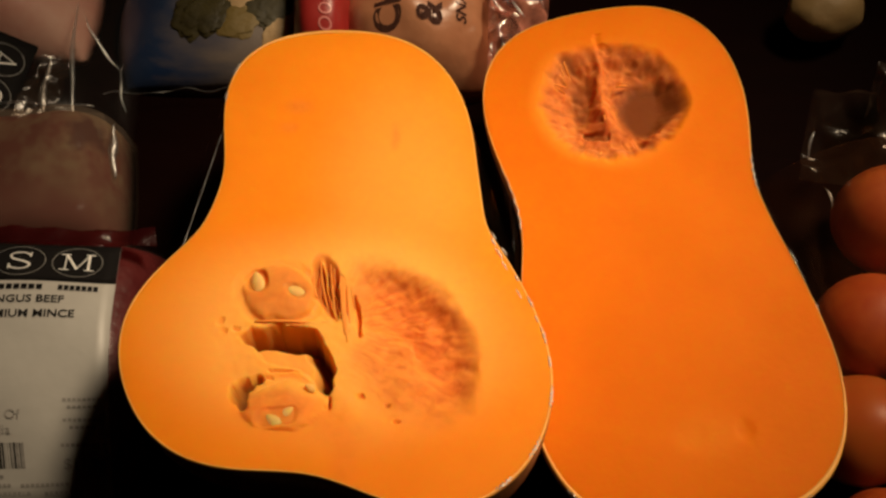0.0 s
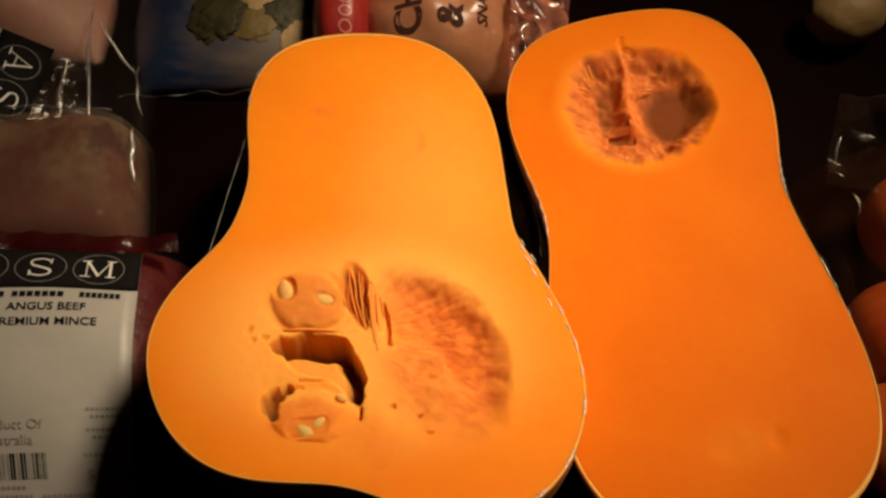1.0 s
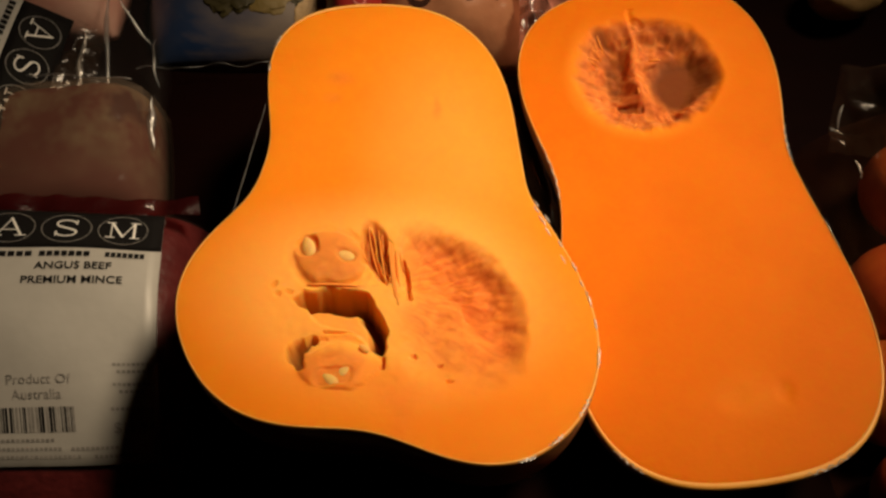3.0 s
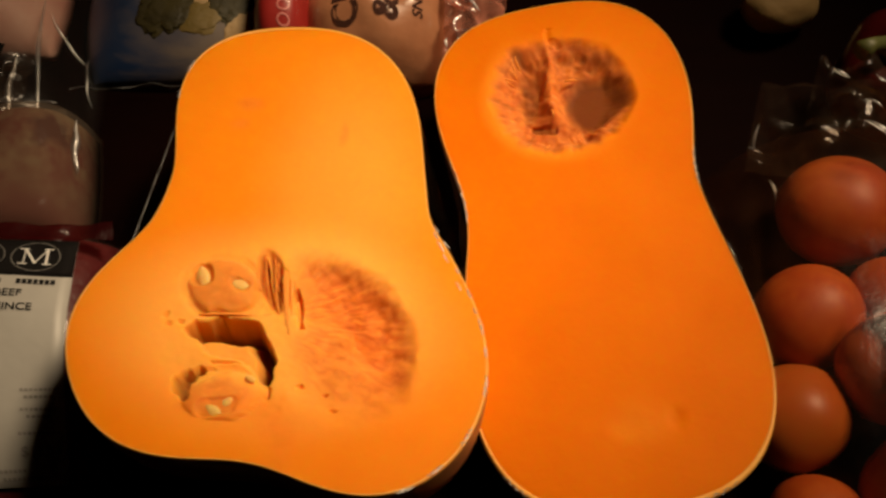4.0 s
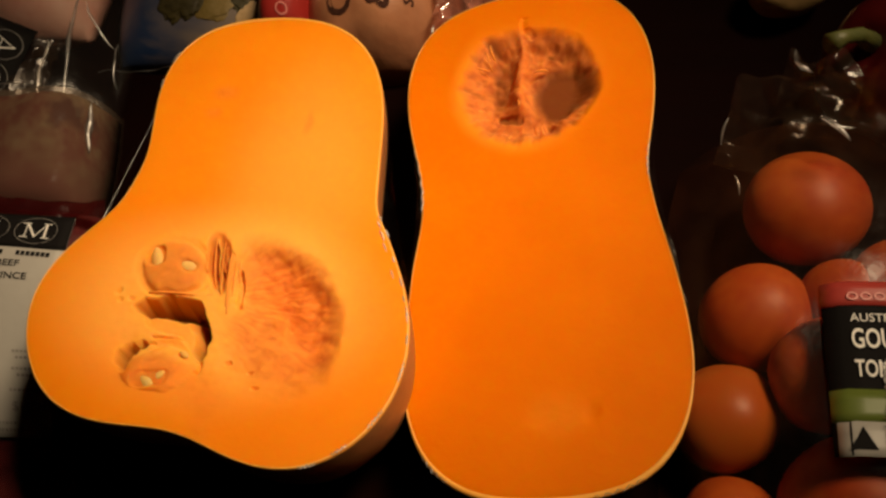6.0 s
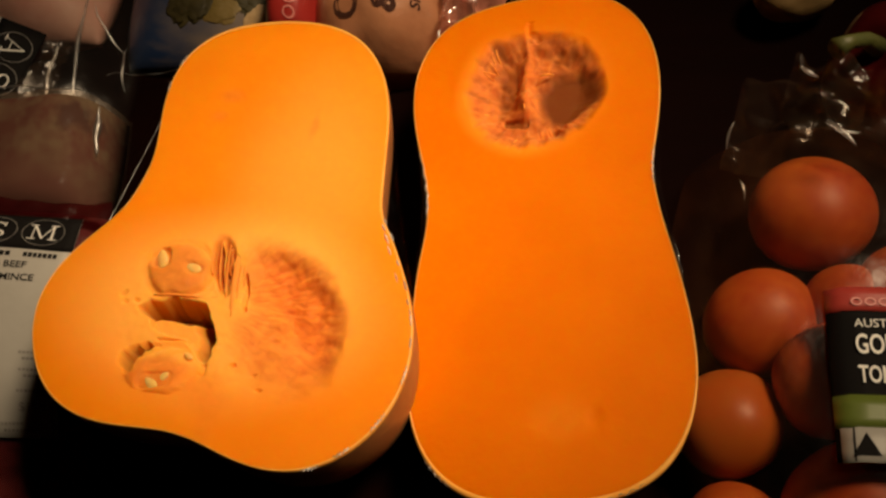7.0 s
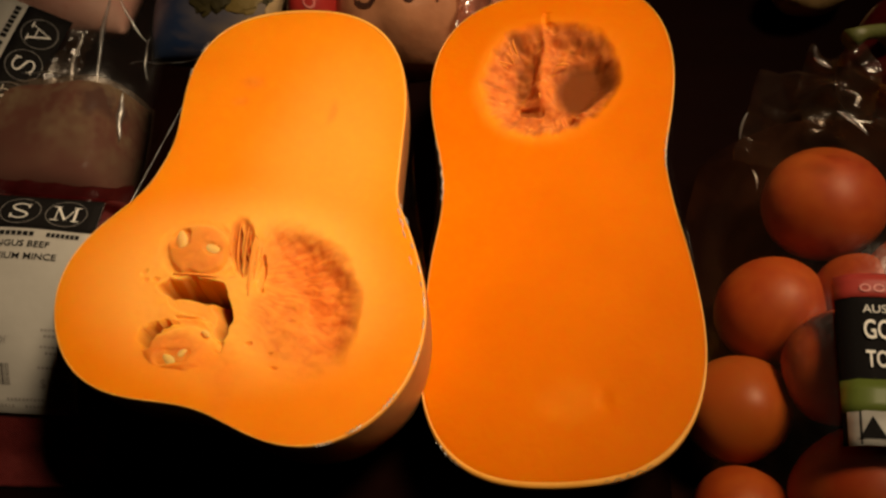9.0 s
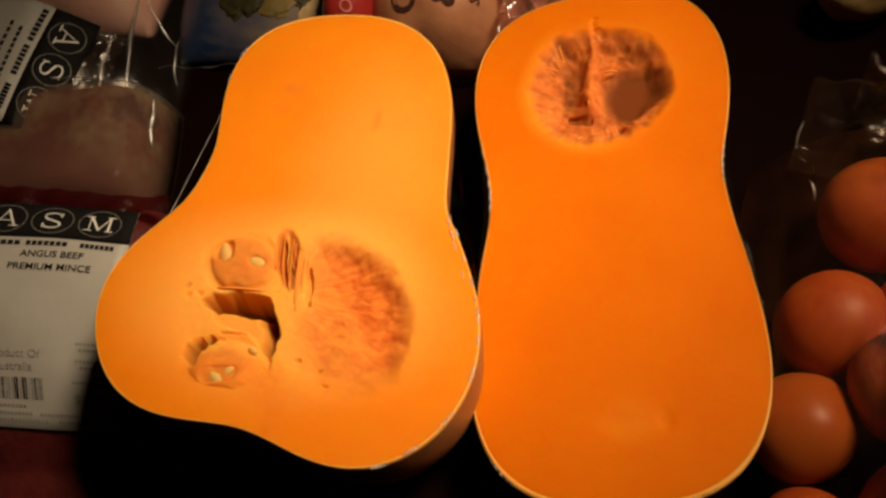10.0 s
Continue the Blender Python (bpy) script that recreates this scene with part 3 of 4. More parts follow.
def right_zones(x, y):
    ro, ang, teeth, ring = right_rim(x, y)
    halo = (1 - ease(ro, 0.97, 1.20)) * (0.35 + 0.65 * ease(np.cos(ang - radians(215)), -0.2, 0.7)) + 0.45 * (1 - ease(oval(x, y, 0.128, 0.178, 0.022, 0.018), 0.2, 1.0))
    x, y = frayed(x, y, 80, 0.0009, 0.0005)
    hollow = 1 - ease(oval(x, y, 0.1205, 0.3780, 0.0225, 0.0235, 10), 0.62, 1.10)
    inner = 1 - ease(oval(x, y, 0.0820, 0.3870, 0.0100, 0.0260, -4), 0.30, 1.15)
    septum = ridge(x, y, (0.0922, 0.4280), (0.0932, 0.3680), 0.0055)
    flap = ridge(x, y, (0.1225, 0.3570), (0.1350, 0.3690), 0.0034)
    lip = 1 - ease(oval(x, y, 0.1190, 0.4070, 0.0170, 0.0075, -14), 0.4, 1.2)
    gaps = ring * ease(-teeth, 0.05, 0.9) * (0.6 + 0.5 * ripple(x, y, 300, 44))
    # brown tissue colour; shade in hollows, tooth gaps and along the lip painted in
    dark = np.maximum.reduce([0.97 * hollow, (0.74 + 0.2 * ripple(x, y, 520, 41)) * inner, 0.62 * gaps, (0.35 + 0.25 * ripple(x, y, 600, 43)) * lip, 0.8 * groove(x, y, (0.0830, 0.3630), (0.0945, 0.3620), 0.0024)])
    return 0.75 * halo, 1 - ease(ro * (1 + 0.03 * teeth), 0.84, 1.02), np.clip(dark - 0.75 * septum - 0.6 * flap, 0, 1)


left = Pumpkin((-0.03, 0.26), (0.0915, -0.147, -0.0558),
               (0.11216, -0.0218, -0.00203, -0.03181, -0.00784, 0.00488, -0.01712, -0.00052, 0.00831, 0.00193, 0.00161,
                0.00054, -0.00044, -0.00169, -3e-05, -0.00015, -0.00055, 0.00153, 0.00017, -0.00054, 0.00027),
               (-0.050, 0.209), "wide cut butternut half, bright orange flesh, seeds, cling wrapped")
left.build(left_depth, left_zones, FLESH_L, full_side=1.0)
left.wrap()
left.chord(137, 183)
for a, b, c, d in ((-66, -62, 0.006, 0.0010), (-57, -52, 0.006, 0.0009), (-45, -40, 0.005, 0.0010), (-36, -33, 0.010, 0.0008), (-30, -25, 0.010, 0.0011), (-24, -22, 0.020, 0.0007),
                   (-19, -15, 0.012, 0.0010), (-17, -13, 0.070, 0.0007), (2, 9, 0.045, 0.0013), (10, 15, 0.030, 0.0010), (-4, 1, 0.060, 0.0009), (-9, -6, 0.020, 0.0009), (4, 9, -0.006, 0.0010), (14, 19, -0.004, 0.0009), (124, 127, 0.004, 0.0009), (131, 133, 0.004, 0.0008), (-73, -69, -0.004, 0.0010)):
    left.glint(a, b, c, 0.6 * d)
for sx, sy, sh, st, sz in ((-0.0888, 0.2384, -0.0008, 10, 1.25), (-0.0703, 0.2343, -0.0002, 70, 1.05), (-0.0736, 0.1655, 0.0002, 50, 0.95),
                           (-0.0686, 0.1702, 0.0000, -60, 0.8), (-0.0592, 0.1830, 0.0002, 60, 0.6)):
    left.seed(sx, sy, sh, st, sz)
for a, b, lift, side, r in (((-0.0505, 0.2585), (-0.0458, 0.2130), 0.0004, 0.0006, 0.0008), ((-0.0488, 0.2580), (-0.0444, 0.2090), 0.0004, 0.0010, 0.0009),
                            ((-0.0470, 0.2570), (-0.0432, 0.2150), 0.0, 0.0006, 0.0006), ((-0.0452, 0.2560), (-0.0418, 0.2280), 0.0, 0.0008, 0.0005),
                            ((-0.0555, 0.2570), (-0.0500, 0.2200), 0.0, 0.0006, 0.0004), ((-0.0600, 0.2545), (-0.0535, 0.2240), 0.0, 0.0010, 0.0004),
                            ((-0.0635, 0.2500), (-0.0600, 0.2330), 0.0, 0.0012, 0.0005), ((-0.0655, 0.2520), (-0.0622, 0.2400), 0.0, -0.001, 0.0004),
                            ((-0.0880, 0.2172), (-0.0570, 0.2180), 0.0, -0.001, 0.0007), ((-0.0720, 0.2168), (-0.0540, 0.2200), 0.0, 0.001, 0.0006)):
    left.fibre(a, b, lift, side, r)

right = Pumpkin((0.12, 0.29), (0.0635, 0.096, 0.072),
                (0.11078, -0.01609, -0.00158, -0.04877, -0.01249, 0.00579, -0.00176, 0.00332, 0.00245, 0.00126, 0.00027,
                 0.0028, 0.00284, -0.00143, -0.00096, -0.00097, -0.00144, 0.00029, 0.00049, 0.0, 0.00018),
                (0.0975, 0.3845), "long cut butternut half, deep orange flesh, hollow cavity, cling wrapped")
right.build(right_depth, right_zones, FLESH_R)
right.wrap(0.045, 0.35)
for a, b, c, d in ((24, 44, 0.006, 0.0009), (150, 176, 0.0, 0.0009), (-114, -107, 0.001, 0.0006), (-80, -70, 0.001, 0.0006), (-140, -124, 0.008, 0.0008)):
    right.glint(a, b, c, 0.6 * d)
rr = random.Random(5)
for i in range(22):
    t = radians(128 + i * 7.5 + rr.uniform(-3, 3))
    r0, r1 = 0.97, rr.uniform(0.66, 0.80)
    t1 = t + rr.uniform(-0.12, 0.12)
    right.fibre((0.0985 + 0.0432 * r0 * math.cos(t), 0.3815 + 0.0430 * r0 * math.sin(t)), (0.0985 + 0.0432 * r1 * math.cos(t1), 0.3815 + 0.0430 * r1 * math.sin(t1)),
                rr.uniform(0, 0.0015), rr.uniform(-0.0015, 0.0015), rr.uniform(0.0004, 0.0007), -0.0025, -0.009)
for a, b, s in (((0.0590, 0.4010), (0.0730, 0.3985), 0.0015), ((0.0600, 0.3950), (0.0700, 0.3960), -0.002), ((0.1015, 0.3930), (0.1090, 0.3960), 0.001),
                ((0.0930, 0.3690), (0.0915, 0.3860), 0.001), ((0.0945, 0.3680), (0.0935, 0.3800), -0.001)):
    right.fibre(a, b, 0.002, s, 0.0006, -0.004, -0.007)


# ---- packs, bags and their labels ----
def resting(ob, low=0.004):
    """The height of a thing's top over any place, for what lies on it."""
    tree = BVHTree.FromPolygons([v.co[:] for v in ob.data.vertices], [p.vertices[:] for p in ob.data.polygons])

    def height(x, y):
        hit = tree.ray_cast(Vector((x, y, 1)), Vector((0, 0, -1)))[0]
        return hit.z if hit else low
    return height


class Sheet:
    """A flat layout (u right, v up) laid on a surface: centre, turn and a height over the table."""
    def __init__(self, cx, cy, turn, height, squash=1.0):
        self.m, self.height = Matrix.Translation((cx, cy, 0)) @ pose(0, 0, 0, 0, 0, turn) @ Matrix.Diagonal((1, squash, 1, 1)), height

    def at(self, u, v, h=0.0):
        p = self.m @ Vector((u, v, 0))
        p.z = float(self.height(p.x, p.y)) + h
        return p

    def patch(self, name, u0, v0, u1, v1, mat, parent, label="", h=0.0006, nu=14, nv=18, thick=0.00025):
        vs = [self.at(u0 + (u1 - u0) * j / nu, v0 + (v1 - v0) * i / nv, h) for i in range(nv + 1) for j in range(nu + 1)]
        n = len(vs)
        fs = grid_faces(nv + 1, nu + 1)
        vs += [v - Vector((0, 0, thick)) for v in vs]
        fs += [tuple(k + n for k in f[::-1]) for f in grid_faces(nv + 1, nu + 1)]
        w = nu + 1
        ring = [j for j in range(w)] + [i * w + nu for i in range(1, nv + 1)] + [nv * w + j for j in range(nu - 1, -1, -1)] + [i * w for i in range(nv - 1, 0, -1)]
        fs += [(b, a, a + n, b + n) for a, b in zip(ring, ring[1:] + ring[:1])]
        return mesh_object(name, vs, fs, mat, parent, label)

    def shape(self, name, loops, mat, parent, label="", h=0.0011):
        """Plain flat polygons in u, v."""
        vs, fs = [], []
        for loop in loops:
            k = len(vs)
            vs += [self.at(u, v, h) for u, v in loop]
            fs.append(tuple(range(k, len(vs))))
        return mesh_object(name, vs, fs, mat, parent, label, smooth=False)

    def ring(self, name, u, v, ru, rv, width, mat, parent, h=0.0011):
        vs = []
        for s in (1, 0):
            for k in range(40):
                t = 2 * math.pi * k / 40
                vs.append(self.at(u + (ru - width * s) * math.cos(t), v + (rv - width * s) * math.sin(t), h))
        return mesh_object(name, vs, grid_faces(2, 40, True), mat, parent, smooth=False)

    def words(self, name, text, u, v, size, mat, parent, turn=0.0, wide=1.0, bold=0.0, h=0.0012, start=False):
        cu = bpy.data.curves.new("lettering", "FONT")
        cu.body, cu.size, cu.offset, cu.resolution_u = text, size, bold, 3
        cu.align_x, cu.align_y = "LEFT" if start else "CENTER", "CENTER"
        tmp = new("lettering", cu)
        bpy.context.view_layer.update()
        me = bpy.data.meshes.new_from_object(tmp.evaluated_get(bpy.context.evaluated_depsgraph_get()))
        bpy.data.objects.remove(tmp)
        bpy.data.curves.remove(cu)
        c, s = math.cos(radians(turn)), math.sin(radians(turn))
        for vert in me.vertices:
            a, b = vert.co.x * wide, vert.co.y
            vert.co = self.at(u + c * a - s * b, v + s * a + c * b, h)
        me.materials.clear()
        me.materials.append(mat)
        me.name = name
        ob = new(name, me)
        ob.parent = parent
        ob.matrix_parent_inverse = parent.matrix_basis.inverted()
        return ob

    def bar(self, u, v, w, t, mat, parent, h=0.0011):
        return self.shape("print_bar", [[(u - w / 2, v - t / 2), (u + w / 2, v - t / 2), (u + w / 2, v + t / 2), (u - w / 2, v + t / 2)]], mat, parent, h=h)


def pillow(name, cx, cy, turn, hx, hy, top, mat, parent, label="", power=3.0, lift=0.0, rough=0.0012, k=60, seed=1, nu=44, nv=56, swell=0.0, corner=0.22):
    """A filled pack: its top follows a height function and it rounds down to its support all round."""
    m = Matrix.Translation((cx, cy, 0)) @ pose(0, 0, 0, 0, 0, turn)
    vs = []
    for i in range(nv + 1):
        for j in range(nu + 1):
            a, b = 2 * j / nu - 1, 2 * i / nv - 1
            # square grid drawn onto a rounded rectangle
            ua, vb = a * math.sqrt(1 - corner * b * b), b * math.sqrt(1 - corner * a * a)
            p = m @ Vector((ua * (hx + swell), vb * (hy + swell), 0))
            fall = max(0.0, (1 - abs(a) ** power)) ** 0.5 * max(0.0, (1 - abs(b) ** power)) ** 0.5
            bumps = rough * float(ripple(np.array(p.x), np.array(p.y), k, seed)) * fall
            vs.append(Vector((p.x, p.y, max(0.001, (top(p.x, p.y) + lift) * fall + bumps))))
    n, w = len(vs), nu + 1
    fs = grid_faces(nv + 1, w)
    ring = [j for j in range(w)] + [i * w + nu for i in range(1, nv + 1)] + [nv * w + j for j in range(nu - 1, -1, -1)] + [i * w for i in range(nv - 1, 0, -1)]
    fs.append(tuple(ring[::-1]))
    return mesh_object(name, vs, fs, mat, parent, label)


def crumple(name, corners, mat, parent, amp=0.006, k=120, seed=1, n=34, label="", fall=True):
    """A creased sheet of plastic film between four corners."""
    a, b, c, d = [Vector(q) for q in corners]
    r = random.Random(seed)
    folds = [(r.uniform(0, math.pi), r.uniform(0.5, 1.5) * k, r.uniform(0, 6.28)) for _ in range(6)]
    vs = []
    for i in range(n + 1):
        for j in range(n + 1):
            u, v = j / n, i / n
            p = (a.lerp(b, u)).lerp(d.lerp(c, u), v)
            h = 0
            for t, f, ph in folds:
                s = (p.x * math.cos(t) + p.y * math.sin(t)) * f + ph + 1.2 * math.sin((p.y * math.cos(t) - p.x * math.sin(t)) * f * 0.6 + ph)
                h += (1 - 2 * abs((s / math.pi) % 2 - 1)) / 3
            wob = 0.35 * amp * math.sin(9 * u + seed) if i in (0, n) else 0
            vs.append(p + Vector((wob * 0.4, wob, amp * h)))
    vs = [Vector((v.x, v.y, max(v.z, 0.002))) for v in vs]
    return mesh_object(name, vs, grid_faces(n + 1, n + 1), mat, parent, label, smooth=True)


def emblem(sh, u, v, kind, parent):
    """A plain white device of thin strokes inside a faint ring."""
    sh.ring("emblem_ring", u, v, 0.0127, 0.0112, 0.00035, GREY_INK, parent, h=0.0020)
    thin, thick, foot = 0.0006, 0.0013, 0.0007
    if kind == 0:
        lines = [((-0.0060, -0.0058), (0.0004, 0.0068), thin), ((0.0002, 0.0068), (0.0060, -0.0058), thick), ((-0.0040, -0.0018), (0.0040, -0.0018), thin),
                 ((-0.0085, -0.0060), (-0.0035, -0.0060), foot), ((0.0030, -0.0060), (0.0085, -0.0060), foot)]
    elif kind == 1:
        bend = [(0.0050 * math.cos(t), 0.0033 + 0.0030 * math.sin(t)) for t in [radians(20 + 25 * k) for k in range(9)]]
        bend += [(-0.0032, 0.0010), (0.0032, -0.0012)] + [(0.0052 * math.cos(t), -0.0034 + 0.0031 * math.sin(t)) for t in [radians(20 - 25 * k) for k in range(9)]]
        lines = [(p, q, thick if 7 < k < 12 else 0.0009) for k, (p, q) in enumerate(zip(bend, bend[1:]))]
        lines += [((0.0048, 0.0030), (0.0050, 0.0064), foot), ((-0.0050, -0.0064), (-0.0048, -0.0030), foot)]
    else:
        lines = [((-0.0058, -0.0056), (-0.0058, 0.0056), thin), ((-0.0058, 0.0056), (0.0, -0.0050), thick), ((0.0, -0.0050), (0.0058, 0.0056), thin), ((0.0058, 0.0056), (0.0058, -0.0056), thick)]
        lines += [((x - 0.0022, y), (x + 0.0022, y), foot) for x in (-0.0062, 0.0062) for y in (-0.0058, 0.0058)]
    vs, fs = [], []
    for i, ((ax, ay), (bx, by), w) in enumerate(lines):
        n = math.hypot(bx - ax, by - ay)
        ox, oy = -(by - ay) / n * w / 2, (bx - ax) / n * w / 2
        ex, ey = (bx - ax) / n * w * 0.3, (by - ay) / n * w * 0.3
        fs.append(tuple(range(len(vs), len(vs) + 4)))
        for x, y in ((ax - ex - ox, ay - ey - oy), (bx + ex - ox, by + ey - oy), (bx + ex + ox, by + ey + oy), (ax - ex + ox, ay - ey + oy)):
            vs.append(sh.at(u + x, v + y, 0.0021 + 0.00003 * (i % 3)))
    mesh_object("emblem", vs, fs, WHITE_INK, parent, smooth=False)


def meat_label(sh, parent, full=True):
    lab = sh.patch("label", -0.049, -0.074 if full else -0.022, 0.049, 0.074, PAPER, parent, "white paper label with a black header", h=0.0012)
    sh.patch("label_header", -0.049, 0.046, 0.049, 0.0742, INK, lab, h=0.0015, nv=5)
    for k, u in enumerate((-0.0285, 0.0, 0.0285)):
        emblem(sh, u, 0.0605, k, lab)
    for u, w in ((-0.0300, 0.030), (0.0010, 0.026), (0.0310, 0.020)):
        for i in range(7):
            sh.bar(u - w / 2 + (i + 0.5) * w / 7, 0.0415, w / 7 * 0.80, 0.0036, INK, lab, h=0.0016)
    if full:
        sh.words("lettering", "ANGUS BEEF", 0.006, 0.0330, 0.0068, INK, lab, bold=0.0001, h=0.0017)
        sh.words("lettering", "PREMIUM MINCE", 0.006, 0.0235, 0.0068, INK, lab, bold=0.0001, h=0.0017)
        sh.words("lettering", "Product Of", -0.009, -0.0330, 0.0068, GREY_INK, lab, h=0.0017)
        sh.words("lettering", "Australia", -0.010, -0.0405, 0.0068, GREY_INK, lab, h=0.0017)
        sh.words("lettering", "$11.94", 0.0365, -0.0575, 0.0075, GREY_INK, lab, bold=0.0001, h=0.0017)
        r = random.Random(3)
        u = -0.030
        while u < 0.008:
            w = r.choice((0.0004, 0.0004, 0.0008, 0.0012))
            sh.bar(u + w / 2, -0.0525, w, 0.0120, INK if r.random() < 0.7 else GREY_INK, lab, h=0.0016)
            u += w + r.choice((0.0004, 0.0005, 0.0009))
        for u, v, w in ((0.036, -0.0250, 0.019), (0.036, -0.0288, 0.015), (0.036, -0.0355, 0.019), (0.036, -0.0393, 0.013), (0.036, -0.0480, 0.022),
                        (-0.016, -0.0622, 0.026), (-0.020, -0.0662, 0.040), (0.016, -0.0664, 0.024), (-0.016, -0.0700, 0.050), (0.026, -0.0702, 0.022)):
            n = max(4, int(w / 0.0022))
            for i in range(n):
                sh.bar(u - w / 2 + (i + 0.5) * w / n, v, w / n * 0.7, 0.0016, GREY_INK, lab, h=0.0016)
    else:
        for v, w in ((0.033, 0.05), (0.0235, 0.06), (0.012, 0.04)):
            for i in range(10):
                sh.bar(-w / 2 + (i + 0.5) * w / 10, v, w / 10 * 0.7, 0.003, INK, lab, h=0.0016)
    return lab


# beef mince
top1 = lambda x, y: max(0.004, 0.0610 - (4.6 if y < 0.25 else 2.6) * (y - 0.250) ** 2 - 0.18 * (x + 0.200)) + 0.0012 * math.sin(70 * x + 40 * y) * math.sin(55 * y)
mince_pack = thing("mince_pack", (-0.226, 0.215, 0), "vacuum pack of dark red beef mince with a white label", "meat pack")
pillow("meat", -0.221, 0.214, 3.0, 0.066, 0.098, top1, MINCE, mince_pack, power=7.0, lift=-0.0015, rough=0.0006, corner=0.08)
pillow("plastic_film", -0.221, 0.214, 3.0, 0.067, 0.099, top1, BAG, mince_pack, "clear tight film", power=7.0, lift=-0.0002, rough=0.0006, corner=0.08)
crumple("film_seam", ((-0.305, 0.2915, 0.0585), (-0.158, 0.2900, 0.0560), (-0.160, 0.3010, 0.0540), (-0.305, 0.3040, 0.0575)), RED_FILM, mince_pack, 0.0030, 200, 4, 44, "dark red crumpled seam of film")
meat_label(Sheet(-0.2215, 0.2210, 4.2, top1, 0.88), mince_pack)

# pale meat in a clear bag with a turned label
top2 = lambda x, y: 0.0735 - 0.9 * (y - 0.44) ** 2 - 0.62 * max(0.0, x + 0.300)
bag_meat = thing("meat_bag", (-0.30, 0.46, 0), "clear plastic bag of pale pink meat with a turned white label", "meat pack")
pillow("meat", -0.328, 0.526, 8, 0.080, 0.066, top2, CHICKEN, bag_meat, power=4.0, lift=-0.004, rough=0.0015, k=70)
bag_top = pillow("plastic_film", -0.293, 0.450, 8, 0.084, 0.108, top2, BAG, bag_meat, "clear shiny film", power=5.0, lift=-0.001, rough=0.0014, k=130, seed=3)
meat_label(Sheet(-0.3345, 0.4025, -94, top2, 0.96), bag_meat, False)
lie = resting(bag_top)
crumple("film_patch", ((-0.262, 0.380, 0.0590), (-0.240, 0.379, 0.0530), (-0.234, 0.434, 0.0500), (-0.250, 0.438, 0.0570)), NECK, bag_meat, 0.0035, 330, 15, 40, "crumpled shiny film beside the label")
for i, (x0, x1, y0, y1, s, b) in enumerate(((-0.2600, -0.2545, 0.460, 0.398, 0.0026, 0.0015), (-0.2560, -0.2385, 0.515, 0.399, 0.0020, 0.0010), (-0.2500, -0.2250, 0.505, 0.472, 0.0013, 0.003),
                                          (-0.2250, -0.2180, 0.480, 0.440, 0.0010, 0.002), (-0.2080, -0.2040, 0.402, 0.366, 0.0030, 0.001))):
    pts = arc((x0 + 0.0060, y0 - 0.0145, 0), (x1 + 0.0060, y1 - 0.0145, 0), 0, b, 21)
    pts = [Vector((p.x + 0.0005 * math.sin(0.55 * k + i), p.y, max(lie(p.x, p.y), 0.047 - 0.25 * (0.400 - p.y) if i == 4 else 0.0) + 0.0002)) for k, p in enumerate(pts)]
    v, f = tube(pts, [s * (0.85 + 0.15 * math.sin(0.7 * k + 2 * i)) * math.sin(math.pi * (k + 0.6) / 21.2) for k in range(21)], 12)
    mesh_object("film_fold", v, f, FOLD, bag_meat, "shiny crease of clear film")

# marbled meat in cloudy film, lapping over the bag
top3 = lambda x, y: 0.0590 + 0.10 * (y - 0.345) - 0.18 * max(0.0, x + 0.235)
steak = thing("steak_pack", (-0.262, 0.345, 0), "pack of marbled red meat under cloudy film", "meat pack")
pillow("meat", -0.263, 0.345, 8, 0.068, 0.049, top3, STEAK, steak, power=8.0, lift=-0.002, rough=0.0018, k=90, seed=4, corner=0.06)
pillow("plastic_film", -0.263, 0.345, 8, 0.070, 0.052, top3, MILKY, steak, "cloudy film over the meat", power=8.0, lift=0.0008, rough=0.0018, k=90, seed=4, corner=0.06)
crumple("film_flap", ((-0.335, 0.372, 0.058), (-0.202, 0.374, 0.047), (-0.208, 0.391, 0.050), (-0.335, 0.389, 0.060)), MILKY, steak, 0.0016, 130, 9)

pts = [Vector((-0.335 + 0.121 * k / 24, 0.3925 + 0.0012 * math.sin(0.9 * k) + 0.002 * k / 24, 0.0600 - 0.009 * (k / 24) ** 2)) for k in range(25)]
v, f = tube(pts, [0.0004 + 0.0003 * abs(math.sin(1.7 * k)) for k in range(25)], 8)
mesh_object("film_fold", v, f, FOLD, steak, "shiny edge of cloudy film")

# frozen vegetables
top4 = lambda x, y: 0.040 - 0.8 * (x + 0.15) ** 2
veg = thing("vegetable_bag", (-0.16, 0.50, 0), "blue and white plastic bag of frozen vegetables", "food bag")
veg_top = pillow("bag", -0.140, 0.519, 3, 0.094, 0.072, top4, BLUE, veg, power=2.6, rough=0.002, k=80, seed=6)
sh4 = Sheet(-0.160, 0.519, 3, lambda x, y: top4(x, y))
vs = []
for i in range(41):
    u = -0.073 + 0.146 * i / 40
    for q in (0, 1):
        p = sh4.m @ Vector((u, -0.076 + 0.004 * q + 0.0016 * math.sin(i * 0.55), 0))
        vs.append((p.x, p.y, 0.012 + 0.001 * math.sin(i * 0.9) + 0.003 * q))
pts = [Vector(q) + Vector((0, 0, 0.0006)) for q in vs[0::2]]
v, f = tube(pts, [0.00035 + 0.00015 * math.sin(1.3 * k) for k in range(len(pts))], 6)
mesh_object("seal_edge", v, f, FOLD, veg, "bright wavy edge of the seal")


on_bag = resting(veg_top)


